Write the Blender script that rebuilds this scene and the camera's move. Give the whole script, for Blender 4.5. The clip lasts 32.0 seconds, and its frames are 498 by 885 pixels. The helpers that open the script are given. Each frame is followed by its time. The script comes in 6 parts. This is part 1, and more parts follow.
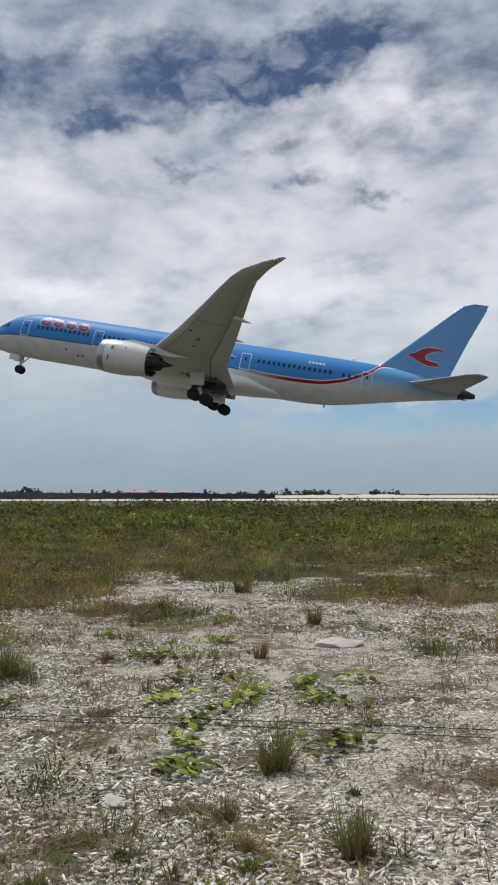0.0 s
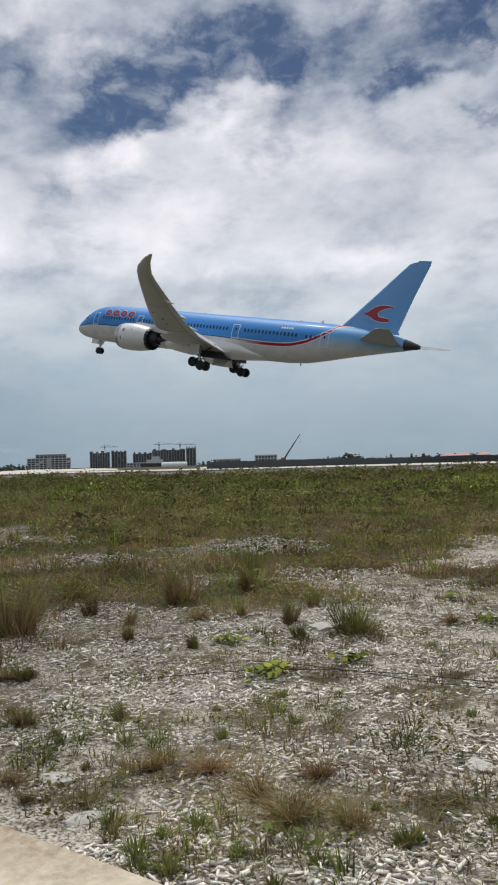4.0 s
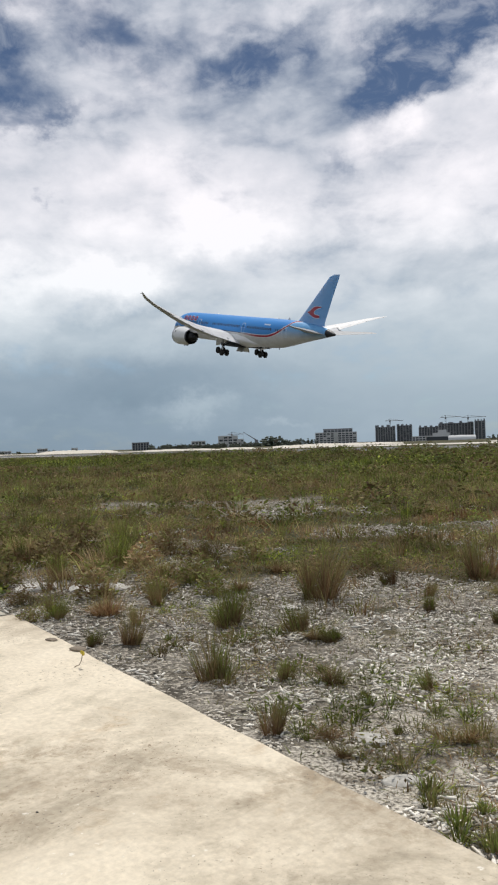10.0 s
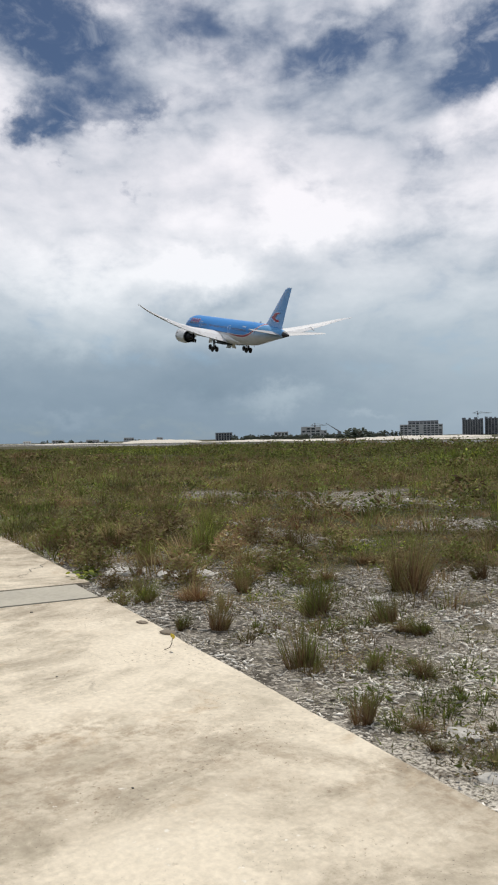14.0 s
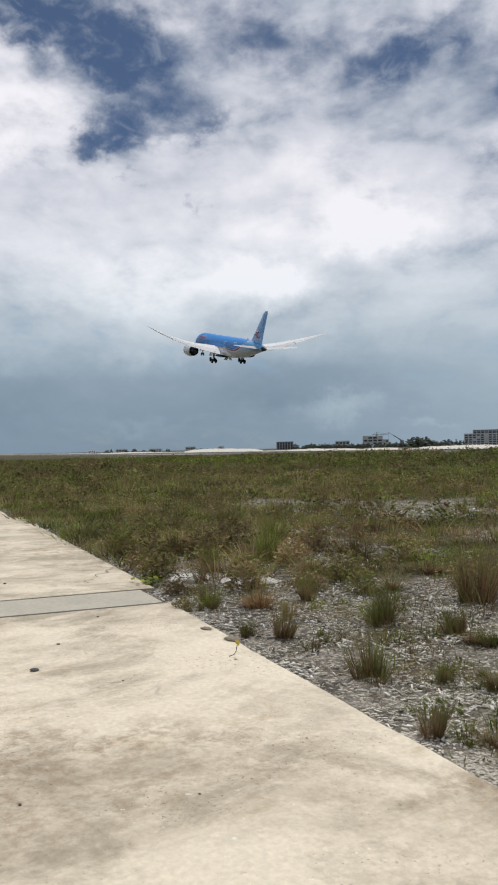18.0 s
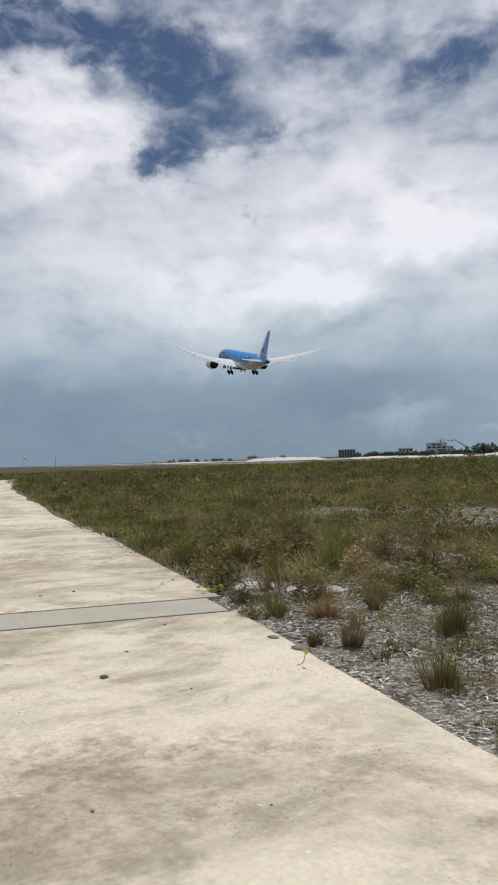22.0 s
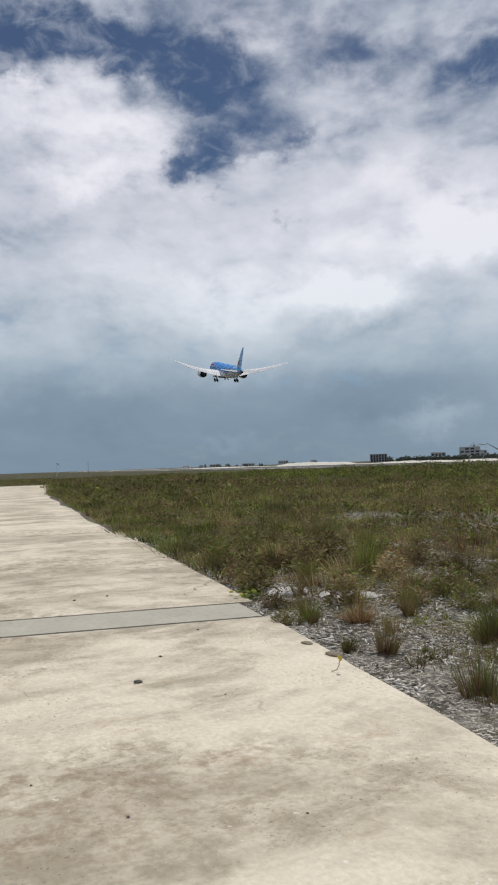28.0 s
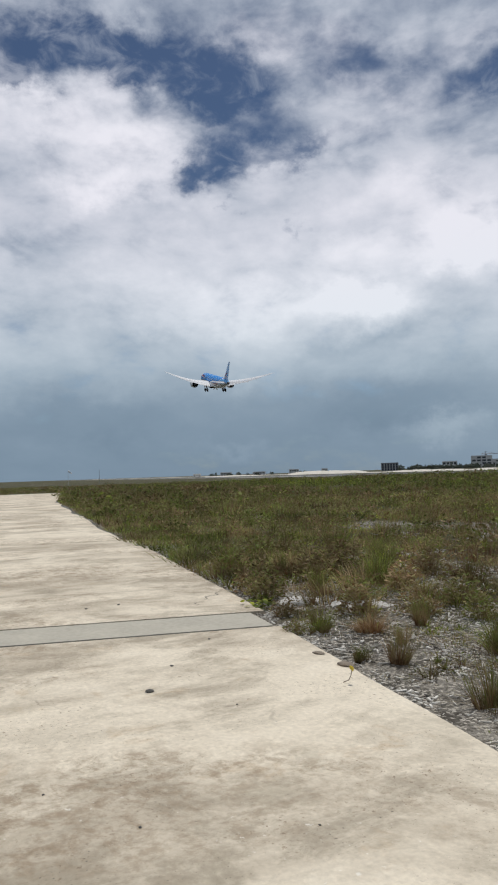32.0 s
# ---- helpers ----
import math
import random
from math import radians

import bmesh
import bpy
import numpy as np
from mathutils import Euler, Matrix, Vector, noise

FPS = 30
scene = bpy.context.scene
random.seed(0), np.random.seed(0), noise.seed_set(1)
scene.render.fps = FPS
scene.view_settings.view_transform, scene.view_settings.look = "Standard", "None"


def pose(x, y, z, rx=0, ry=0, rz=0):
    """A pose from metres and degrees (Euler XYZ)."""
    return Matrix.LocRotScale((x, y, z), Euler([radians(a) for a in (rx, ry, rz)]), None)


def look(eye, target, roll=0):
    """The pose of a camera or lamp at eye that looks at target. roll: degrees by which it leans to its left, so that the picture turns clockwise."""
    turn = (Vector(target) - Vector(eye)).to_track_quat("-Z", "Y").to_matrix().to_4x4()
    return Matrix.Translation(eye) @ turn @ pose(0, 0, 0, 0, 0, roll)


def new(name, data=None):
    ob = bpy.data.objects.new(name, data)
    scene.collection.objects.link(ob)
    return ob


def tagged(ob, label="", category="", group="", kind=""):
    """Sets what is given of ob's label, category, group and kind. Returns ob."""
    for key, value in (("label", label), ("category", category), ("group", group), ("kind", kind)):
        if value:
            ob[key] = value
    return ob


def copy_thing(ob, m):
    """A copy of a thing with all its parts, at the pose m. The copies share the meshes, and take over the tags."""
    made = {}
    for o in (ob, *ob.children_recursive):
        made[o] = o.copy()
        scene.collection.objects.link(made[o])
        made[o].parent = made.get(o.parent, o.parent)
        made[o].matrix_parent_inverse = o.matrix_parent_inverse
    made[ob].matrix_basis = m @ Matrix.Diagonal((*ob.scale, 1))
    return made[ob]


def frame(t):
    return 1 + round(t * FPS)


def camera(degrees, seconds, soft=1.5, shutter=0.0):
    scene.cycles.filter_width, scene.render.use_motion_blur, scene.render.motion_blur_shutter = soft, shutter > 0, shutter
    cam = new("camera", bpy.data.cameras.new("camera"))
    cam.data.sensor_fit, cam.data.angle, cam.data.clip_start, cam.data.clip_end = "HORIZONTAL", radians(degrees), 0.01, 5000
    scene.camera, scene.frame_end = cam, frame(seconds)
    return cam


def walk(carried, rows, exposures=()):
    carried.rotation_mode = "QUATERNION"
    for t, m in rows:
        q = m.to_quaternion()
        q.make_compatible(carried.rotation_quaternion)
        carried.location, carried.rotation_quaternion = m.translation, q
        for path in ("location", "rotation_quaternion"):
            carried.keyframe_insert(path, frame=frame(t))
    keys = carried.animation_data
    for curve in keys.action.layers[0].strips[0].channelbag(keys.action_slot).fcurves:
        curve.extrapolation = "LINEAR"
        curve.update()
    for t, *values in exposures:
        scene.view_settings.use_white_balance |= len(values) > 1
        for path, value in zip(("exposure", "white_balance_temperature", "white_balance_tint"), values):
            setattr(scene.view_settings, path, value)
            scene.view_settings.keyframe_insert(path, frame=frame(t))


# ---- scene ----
# ---------------------------------------------------------------- camera
cam = camera(35.79, 32.0, 2.1)
# seconds, x, y, z, heading to the left of +y, tilt up, lean to the right
CAM_ROWS = [
    (0.0, 0.289, 0.095, 1.695, -0.00, 3.80, 0.12),
    (0.5, 0.272, 0.089, 1.707, 2.92, 3.40, 0.30),
    (1.0, 0.245, 0.084, 1.703, 6.26, 3.30, 0.24),
    (1.5, 0.227, 0.083, 1.698, 10.06, 3.29, 0.30),
    (2.0, 0.200, 0.094, 1.692, 13.24, 3.14, 0.62),
    (2.5, 0.172, 0.102, 1.691, 15.94, 2.63, 0.86),
    (3.0, 0.153, 0.104, 1.687, 18.60, 2.33, 1.31),
    (3.5, 0.121, 0.139, 1.673, 21.08, 1.87, 1.47),
    (5.5, 0.053, 0.152, 1.658, 29.15, 1.04, 2.19),
    (6.0, 0.027, 0.161, 1.651, 30.95, 0.97, 2.19),
    (6.5, 0.016, 0.152, 1.650, 32.91, 0.99, 2.13),
    (7.0, 0.002, 0.141, 1.649, 35.06, 1.20, 1.79),
    (7.5, -0.012, 0.138, 1.645, 37.08, 1.16, 1.49),
    (8.0, -0.023, 0.136, 1.641, 39.33, 0.92, 1.51),
    (8.5, -0.025, 0.119, 1.639, 41.14, 0.70, 1.38),
    (9.0, -0.030, 0.110, 1.634, 42.60, 0.56, 1.40),
    (9.5, -0.045, 0.122, 1.627, 43.49, 0.30, 1.73),
    (10.0, -0.046, 0.115, 1.623, 44.35, 0.21, 1.87),
    (10.5, -0.052, 0.113, 1.623, 45.12, 0.29, 1.88),
    (11.0, -0.056, 0.105, 1.620, 46.08, 0.40, 1.68),
    (11.5, -0.063, 0.098, 1.620, 47.07, 0.45, 1.52),
    (12.0, -0.064, 0.081, 1.620, 47.93, 0.51, 1.57),
    (12.5, -0.082, 0.085, 1.617, 48.87, 0.65, 1.51),
    (13.0, -0.085, 0.083, 1.613, 49.53, 0.43, 1.50),
    (13.5, -0.091, 0.077, 1.609, 50.10, 0.05, 1.25),
    (14.0, -0.095, 0.080, 1.604, 50.50, -0.30, 1.23),
    (14.5, -0.092, 0.068, 1.606, 50.93, -0.34, 1.09),
    (16.5, -0.135, 0.077, 1.588, 53.25, 0.41, 1.02),
    (17.0, -0.142, 0.077, 1.585, 53.77, 0.54, 0.95),
    (17.5, -0.147, 0.082, 1.579, 54.40, 0.45, 1.11),
    (18.0, -0.141, 0.075, 1.580, 55.01, 0.47, 1.17),
    (18.5, -0.148, 0.074, 1.578, 55.78, 0.55, 1.26),
    (19.0, -0.162, 0.081, 1.570, 56.48, 0.61, 1.48),
    (19.5, -0.165, 0.079, 1.570, 57.17, 0.61, 1.52),
    (20.0, -0.172, 0.075, 1.571, 57.76, 0.56, 1.57),
    (20.5, -0.177, 0.078, 1.568, 58.20, 0.45, 1.65),
    (21.0, -0.177, 0.076, 1.569, 58.74, 0.53, 1.70),
    (21.5, -0.189, 0.083, 1.566, 59.13, 0.80, 1.78),
    (22.0, -0.194, 0.076, 1.564, 59.55, 1.24, 1.86),
    (22.5, -0.201, 0.079, 1.564, 60.02, 1.44, 2.03),
    (23.0, -0.201, 0.073, 1.562, 60.38, 1.45, 2.15),
    (23.5, -0.201, 0.072, 1.562, 60.68, 1.49, 2.29),
    (24.0, -0.209, 0.075, 1.565, 60.99, 1.51, 2.27),
    (24.5, -0.205, 0.066, 1.565, 61.11, 1.56, 2.19),
    (25.0, -0.204, 0.065, 1.565, 61.23, 1.62, 2.06),
    (25.5, -0.207, 0.065, 1.565, 61.27, 1.54, 1.94),
    (27.5, -0.211, 0.065, 1.565, 61.70, 1.63, 1.92),
    (28.0, -0.217, 0.071, 1.564, 61.84, 1.68, 1.99),
    (28.5, -0.217, 0.071, 1.568, 62.02, 1.78, 1.98),
    (29.0, -0.212, 0.070, 1.565, 62.15, 1.88, 1.99),
    (29.5, -0.221, 0.073, 1.565, 62.29, 1.95, 1.97),
    (30.0, -0.213, 0.065, 1.569, 62.44, 2.01, 1.93),
    (30.5, -0.210, 0.065, 1.570, 62.49, 2.09, 1.98),
    (31.0, -0.207, 0.061, 1.570, 62.58, 2.24, 1.86),
    (31.5, -0.216, 0.066, 1.567, 62.57, 2.29, 1.96),
    (32.0, -0.213, 0.060, 1.572, 62.62, 2.33, 1.89),
]


def aim(x, y, z, heading, tilt, lean):
    return pose(x, y, z, 90 + tilt, 0, heading) @ pose(0, 0, 0, 0, 0, -lean)


walk(cam, [(r[0], aim(*r[1:])) for r in CAM_ROWS], [(0.0, -0.06, 6450, 10), (3.5, -0.03, 6480, 10), (6.0, 0.03, 6550, 10), (9.0, 0.09, 6580, 10), (14.0, 0.04, 6550, 10), (18.0, -0.04, 6450, 10), (24.0, -0.13, 6350, 10), (32.0, -0.17, 6300, 10)])

# ---------------------------------------------------------------- node helpers


class Nodes:
    """Small wrapper to write node trees as expressions."""

    def __init__(self, tree):
        self.tree = tree
        tree.nodes.clear()

    def add(self, kind, inputs=()):
        node = self.tree.nodes.new(kind)
        for name, v in dict(inputs).items():
            self.put(node.inputs[name], v)
        return node

    def put(self, socket, v):
        if isinstance(v, bpy.types.NodeSocket):
            self.tree.links.new(v, socket)
        else:
            socket.default_value = v

    def math(self, op, a, b=0.0, c=0.0, clamp=False):
        n = self.add("ShaderNodeMath")
        n.operation, n.use_clamp = op, clamp
        for i, v in enumerate((a, b, c)):
            self.put(n.inputs[i], v)
        return n.outputs[0]

    def mix(self, f, a, b, blend="MIX"):
        n = self.add("ShaderNodeMix")
        n.data_type, n.blend_type = "RGBA", blend
        self.put(n.inputs[0], f)
        for i, v in ((6, a), (7, b)):
            self.put(n.inputs[i], (*v, 1) if isinstance(v, tuple) and len(v) == 3 else v)
        return n.outputs[2]

    def step(self, v, lo, hi, to0=0.0, to1=1.0):
        n = self.add("ShaderNodeMapRange")
        n.interpolation_type = "SMOOTHSTEP"
        for name, x in (("Value", v), ("From Min", lo), ("From Max", hi), ("To Min", to0), ("To Max", to1)):
            self.put(n.inputs[name], x)
        return n.outputs[0]

    def noise(self, vec, scale, detail=4.0, rough=0.55, distortion=0.0, out=0):
        n = self.add("ShaderNodeTexNoise")
        self.put(n.inputs["Vector"], vec)
        for name, x in (("Scale", scale), ("Detail", detail), ("Roughness", rough), ("Distortion", distortion)):
            self.put(n.inputs[name], x)
        return n.outputs[out]

    def split(self, vec):
        n = self.add("ShaderNodeSeparateXYZ")
        self.put(n.inputs[0], vec)
        return n.outputs

    def join(self, x, y, z):
        n = self.add("ShaderNodeCombineXYZ")
        for i, v in enumerate((x, y, z)):
            self.put(n.inputs[i], v)
        return n.outputs[0]

    def curve(self, v, points, lo, hi):
        """A smooth function of v through a few (v, value) points between lo and hi."""
        n = self.add("ShaderNodeFloatCurve")
        x0, x1 = points[0][0], points[-1][0]
        c = n.mapping.curves[0]
        for i, (x, y) in enumerate(points):
            q = ((x - x0) / (x1 - x0), (y - lo) / (hi - lo))
            if i in (0, len(points) - 1):
                c.points[0 if i == 0 else len(c.points) - 1].location = q
            else:
                c.points.new(*q)
        n.mapping.update()
        self.put(n.inputs["Value"], self.math("DIVIDE", self.math("SUBTRACT", v, x0), x1 - x0, clamp=True))
        return self.math("MULTIPLY_ADD", n.outputs[0], hi - lo, lo)


def material(name):
    m = bpy.data.materials.new(name)
    m.use_nodes = True
    n = Nodes(m.node_tree)
    out = n.add("ShaderNodeOutputMaterial")
    shader = n.add("ShaderNodeBsdfPrincipled")
    m.node_tree.links.new(shader.outputs[0], out.inputs[0])
    return m, n, shader


def bump(n, shader, height, strength, distance):
    b = n.add("ShaderNodeBump", inputs={"Strength": strength, "Distance": distance, "Height": height})
    n.put(shader.inputs["Normal"], b.outputs[0])


# ---------------------------------------------------------------- light
SUN_AZ, SUN_EL = 40.0, 66.0  # degrees to the left of +y, and up
world = bpy.data.worlds.new("sky")
scene.world = world
world.use_nodes = True
n = Nodes(world.node_tree)
out = n.add("ShaderNodeOutputWorld")
clear = n.add("ShaderNodeTexSky")
clear.sky_type, clear.sun_disc, clear.sun_elevation, clear.sun_rotation = "NISHITA", False, radians(SUN_EL), radians(-SUN_AZ)
clear.air_density, clear.dust_density, clear.ozone_density = 1.0, 0.6, 3.0
way = n.add("ShaderNodeTexCoord").outputs["Generated"]
wx, wy, wz = n.split(way)[:3]
# wisps: the direction is met with a flat layer of cloud, which crowds them towards the horizon
up = n.math("ADD", n.math("MAXIMUM", wz, 0.0), 0.22)
layer = n.join(n.math("DIVIDE", wx, up), n.math("DIVIDE", wy, up), 0.0)
heading = n.math("MULTIPLY", n.math("ARCTAN2", n.math("MULTIPLY", wx, -1.0), wy), 57.2958)
height = n.math("MULTIPLY", n.math("ARCSINE", wz), 57.2958)
wr, wg, wb = n.split(n.noise(n.join(wx, wy, n.math("MULTIPLY", wz, 1.3)), 15.0, 7.0, 0.62, out=1))[:3]
ragged_h = n.math("MULTIPLY_ADD", n.math("SUBTRACT", wr, 0.5), 9.0, heading)
ragged_v = n.math("MULTIPLY_ADD", n.math("SUBTRACT", wg, 0.5), 5.5, height)
broad = n.noise(layer, 1.9, 5.0, 0.5, 0.0)
puffy = n.noise(n.join(wx, wy, n.math("MULTIPLY", wz, 2.0)), 13.0, 10.0, 0.56, 0.2)
# torn cirrus: streaks of the layer, drawn out and folded
lx, ly, _ = n.split(layer)[:3]
streak = n.join(n.math("MULTIPLY_ADD", lx, 0.8, n.math("MULTIPLY", ly, -0.5)), n.math("MULTIPLY_ADD", lx, 0.9, n.math("MULTIPLY", ly, 1.1)), 3.0)
wisp = n.noise(streak, 2.6, 10.0, 0.58, 0.25)


def patch(where, az, el, waz, wel, slope):
    """A soft oval of sky round one heading and height; slope: degrees by which it rises to the right."""
    m = n.add("ShaderNodeMapping", {"Vector": where, "Location": (az, el, 0.0), "Rotation": (0.0, 0.0, radians(-slope)), "Scale": (waz, wel, 1.0)})
    m.vector_type = "TEXTURE"
    d = n.add("ShaderNodeVectorMath")
    d.operation = "DOT_PRODUCT"
    n.put(d.inputs[0], m.outputs[0])
    n.put(d.inputs[1], m.outputs[0])
    return n.math("POWER", 0.3679, d.outputs["Value"])


def total(rows, start):
    """The sum of ovals, each with its strength before it; each few wait for the sum before them, which keeps the shader small."""
    for i, (k, *oval) in enumerate(rows):
        if i % 5 == 0:
            where = n.join(n.math("MULTIPLY_ADD", start, 1e-7, ragged_h), ragged_v, 0.0)
        start = n.math("MULTIPLY_ADD", patch(where, *oval), k, start)
    return start


gaps = 0.0
# openings to the blue, opposite the path
gaps = total([
    (1, 20.2, 27.9, 2.4, 2.3, 0), (1.45, 2.8, 29.1, 6.8, 1.5, 5), (1.2, -3.7, 30, 5.8, 1.6, 14), (0.7, 5.8, 31.3, 3, 1.3, 0), (0.6, -10.8, 31.2, 4.8, 1.3, 0), (0.95, 11.6,
    25.8, 2.3, 1, 15), (0.5, 7.6, 26, 2.6, 0.8, 0), (0.5, 5, 23.5, 3, 0.5, 0), (0.65, -3.6, 22.9, 1.9, 0.7, 0), (0.45, -1.9, 24.5, 1.7, 0.6, 0), (0.7, -10, 21, 1.9, 0.7,
    -18), (0.5, 15.2, 29, 1.9, 1.3, 0), (0.9, 21, 28.2, 2.3, 1.4, 0)], gaps)
# down the runway
gaps = total([
    (1.25, 29.6, 26.9, 3.9, 2.2, 20), (1.25, 32.4, 24.3, 3.1, 1.8, 20), (1.0, 25.3, 28.3, 2.9, 1.6, 10), (0.55, 40.9, 27.2, 3.4, 1.1, 20), (0.55, 44.8, 26.0, 2.6, 1.2, 15),
    (0.4, 51.1, 27.8, 4.5, 1.6, -10), (0.3, 54.6, 28.3, 3.4, 1.4, -25), (0.2, 49.6, 25.3, 2.9, 1.4, 0), (0.25, 54.4, 23.5, 2.4, 1.0, 0), (0.4, 37.2, 20.0, 0.9, 1.2, 50)], gaps)
# over the path
gaps = total([
    (1.2, 77.7, 29.5, 4.7, 1.9, 0), (0.8, 79.2, 27.2, 2, 1, 0), (1.0, 65.6, 28, 3.4, 2.4, 0), (0.75, 69.5, 28.4, 2.6, 1.2, 0), (0.8, 61.6, 26.6, 3.2, 1.6, 0), (0.6, 73, 29.6, 3.0, 1.2, 0), (1, 62.6, 22.7,
    3.8, 1.7, 10), (0.7, 66.5, 21.4, 1.9, 0.9, 15), (0.4, 57.5, 23.3, 2.9, 0.6, 20), (0.6, 58.1, 18.1, 0.9, 0.45, 15), (0.55, 63.6, 19.6, 0.8, 0.3, 0), (0.35, 70.4, 29.1,
    2.5, 1.3, 0)], gaps)
gaps = total([(1.6, -12, 5.7, 12, 1.15, 0), (0.8, 92, 29, 8, 4, 0)], gaps)
lights = 0.0
# bright heads and grey undersides of the cloud
lights = total([
    (0.3, 12.5, 31, 1.7, 2.1, 60), (0.46, -12.6, 26.6, 4.4, 2.2, 0), (0.26, -4.9, 26.5, 4.6, 1.6, 10), (0.2, -8.2, 23.9, 2.9, 1.4, 0), (0.2, 16.7, 21.3, 3.7, 1.3, 0), (0.2,
    19.6, 22.7, 2, 1.2, 0), (0.2, 15.1, 14.7, 5.4, 1.1, 0), (0.24, -6.4, 14.9, 4.5, 1.8, 0), (-0.14, 13, 17.3, 5.5, 1.4, 0), (-0.14, -2.1, 11, 8.2, 1.4, 0), (-0.1, 7.6,
    8.4, 3.8, 1.7, 0), (0.12, 1.2, 19.5, 5.1, 1.5, 0), (-0.16, -0.5, 18.3, 2.5, 1, 0), (-0.1, -12.1, 17.7, 2.7, 1.3, 0), (-0.12, 11, 24.9, 2.5, 1.1, 0)], lights)
# down the runway
lights = total([
    (0.24, 35.2, 27.6, 1.5, 2, 55), (0.2, 39.4, 30, 3.8, 0.8, 20), (0.16, 45.3, 28.5, 2.9, 1, 0), (0.34, 24.9, 24.1, 1.8, 1.3, 30), (0.3, 22, 22.5, 2.3, 1.5, 0), (0.3,
    33.7, 21.6, 2.5, 1.1, 15), (0.16, 21.5, 26, 1.1, 1, 0), (0.3, 44.9, 15.5, 5.5, 1.9, 0), (0.22, 32.2, 16.3, 6.1, 2.1, 0), (0.24, 52.7, 12.5, 4.5, 1, 0), (0.16, 28.1,
    18.7, 4.8, 1.5, 0), (-0.3, 24.6, 12.9, 4.2, 1.2, 0), (-0.14, 30.7, 11.5, 3.7, 1.2, 0), (-0.1, 50.2, 16.8, 3.7, 1.1, 0), (-0.1, 53.3, 22, 3.6, 1.4, 0), (-0.1, 37.4,
    13.4, 3.4, 1, 0)], lights)
# down the runway
lights = total([
    (0.1, 51.3, 19.6, 4.9, 1.3, 0), (0.09, 41.5, 1.6, 1.7, 0.3, 0), (-0.06, 54.1, 3.9, 4, 1.6, 0), (0.18, 55.5, 28.9, 2.5, 1.3, 0), (0.16,
    53.1, 26.4, 3.3, 0.7, -20), (0.16, 55, 12.2, 3.7, 1.4, 10), (0.3, 47.1, 16.7, 4.2, 2.2, 0), (0.22, 54.4, 15.8, 3.7, 1.6, 0), (0.14, 49.3, 20.3, 3.2, 1.5, 0), (-0.16,
    51.8, 9.8, 5.2, 0.9, 14), (-0.12, 47.2, 12.8, 3.5, 1.2, 10), (-0.14, 49.1, 5.3, 8.8, 2.8, 0), (0.2, 48.7, 2.7, 2.2, 0.9, 0)], lights)
# over the path
lights = total([
    (0.42, 76.5, 25.1, 4.5, 2.2, 0), (0.45, 70.4, 23.6, 4.2, 2.1, 0), (0.42, 73.2, 20.6, 3.5, 1.4, 0), (0.3, 71.7, 27.2, 1.7, 1, 0), (0.2, 64.4, 25.1, 1.8, 0.3, 0),
    (0.38, 60.6, 30.2, 3.4, 1.5, 0), (0.34, 63, 12.2, 8, 2.2, 0), (-0.2, 77.1, 16.1, 3.4, 1.9, 0), (-0.18, 77, 12.4, 4.4, 1.6, 0), (-0.14, 71.4, 9.9, 5, 1.2, 0), (-0.12,
    60.2, 19.6, 4.6, 0.9, 0), (-0.12, 67.8, 18.8, 3.8, 1, 0), (-0.1, 74.4, 4.2, 8.2, 1.8, 0), (0.1, 62.7, 7.8, 3.8, 1.4, 0), (0.08, 63.7, 1.8, 2.9, 0.5, 0)], lights)
grain = n.math("MULTIPLY_ADD", n.math("SUBTRACT", puffy, 0.5), 1.7, n.math("MULTIPLY", n.math("SUBTRACT", wisp, 0.5), 1.3))
open_sky = n.math("MULTIPLY_ADD", gaps, 1.55, n.math("MULTIPLY_ADD", grain, -1.5, n.step(height, 18.0, 28.0, -0.12, 0.36)))
scraps = n.noise(n.join(wx, wy, n.math("MULTIPLY", wz, 1.6)), 24.0, 9.0, 0.6, 0.5)
veil = n.math("MAXIMUM", n.step(open_sky, 1.85, -0.05), n.math("MULTIPLY", n.step(n.math("MULTIPLY_ADD", wisp, 0.5, scraps), 0.68, 1.0), 0.5))
glow = n.curve(height, [(-3, 0.47), (1, 0.5), (5, 0.585), (8, 0.655), (11, 0.73), (15, 0.77), (20, 0.73), (26, 0.63), (40, 0.57), (90, 0.55)], 0.0, 1.0)
dusk = n.math("MULTIPLY", n.step(heading, 28.0, 64.0), n.step(ragged_v, 10.0, 5.0))  # rain-grey bank far down the runway
glow = n.math("SUBTRACT", glow, n.math("MULTIPLY", dusk, 0.12))
shape = n.math("MULTIPLY_ADD", n.math("SUBTRACT", broad, 0.5), 0.3, n.math("MULTIPLY", grain, 0.24))
glow = n.math("MULTIPLY_ADD", shape, n.step(height, 3.0, 15.0, 0.15, 1.0), n.math("MULTIPLY_ADD", lights, 0.64, glow), clamp=True)
tone = n.add("ShaderNodeValToRGB")
for i, (at, c) in enumerate([(0.2, (0.13, 0.19, 0.26)), (0.42, (0.275, 0.34, 0.42)), (0.6, (0.455, 0.515, 0.585)), (0.98, (0.90, 0.91, 0.945))]):
    e = tone.color_ramp.elements[i] if i < 2 else tone.color_ramp.elements.new(at)
    e.position, e.color = at, (*c, 1)
n.put(tone.inputs[0], glow)
cloud = n.mix(1.0, tone.outputs[0], n.mix(n.step(height, 4.0, 20.0), (9.4, 10.0, 10.0), (10.4, 10.05, 10.2)), "MULTIPLY")
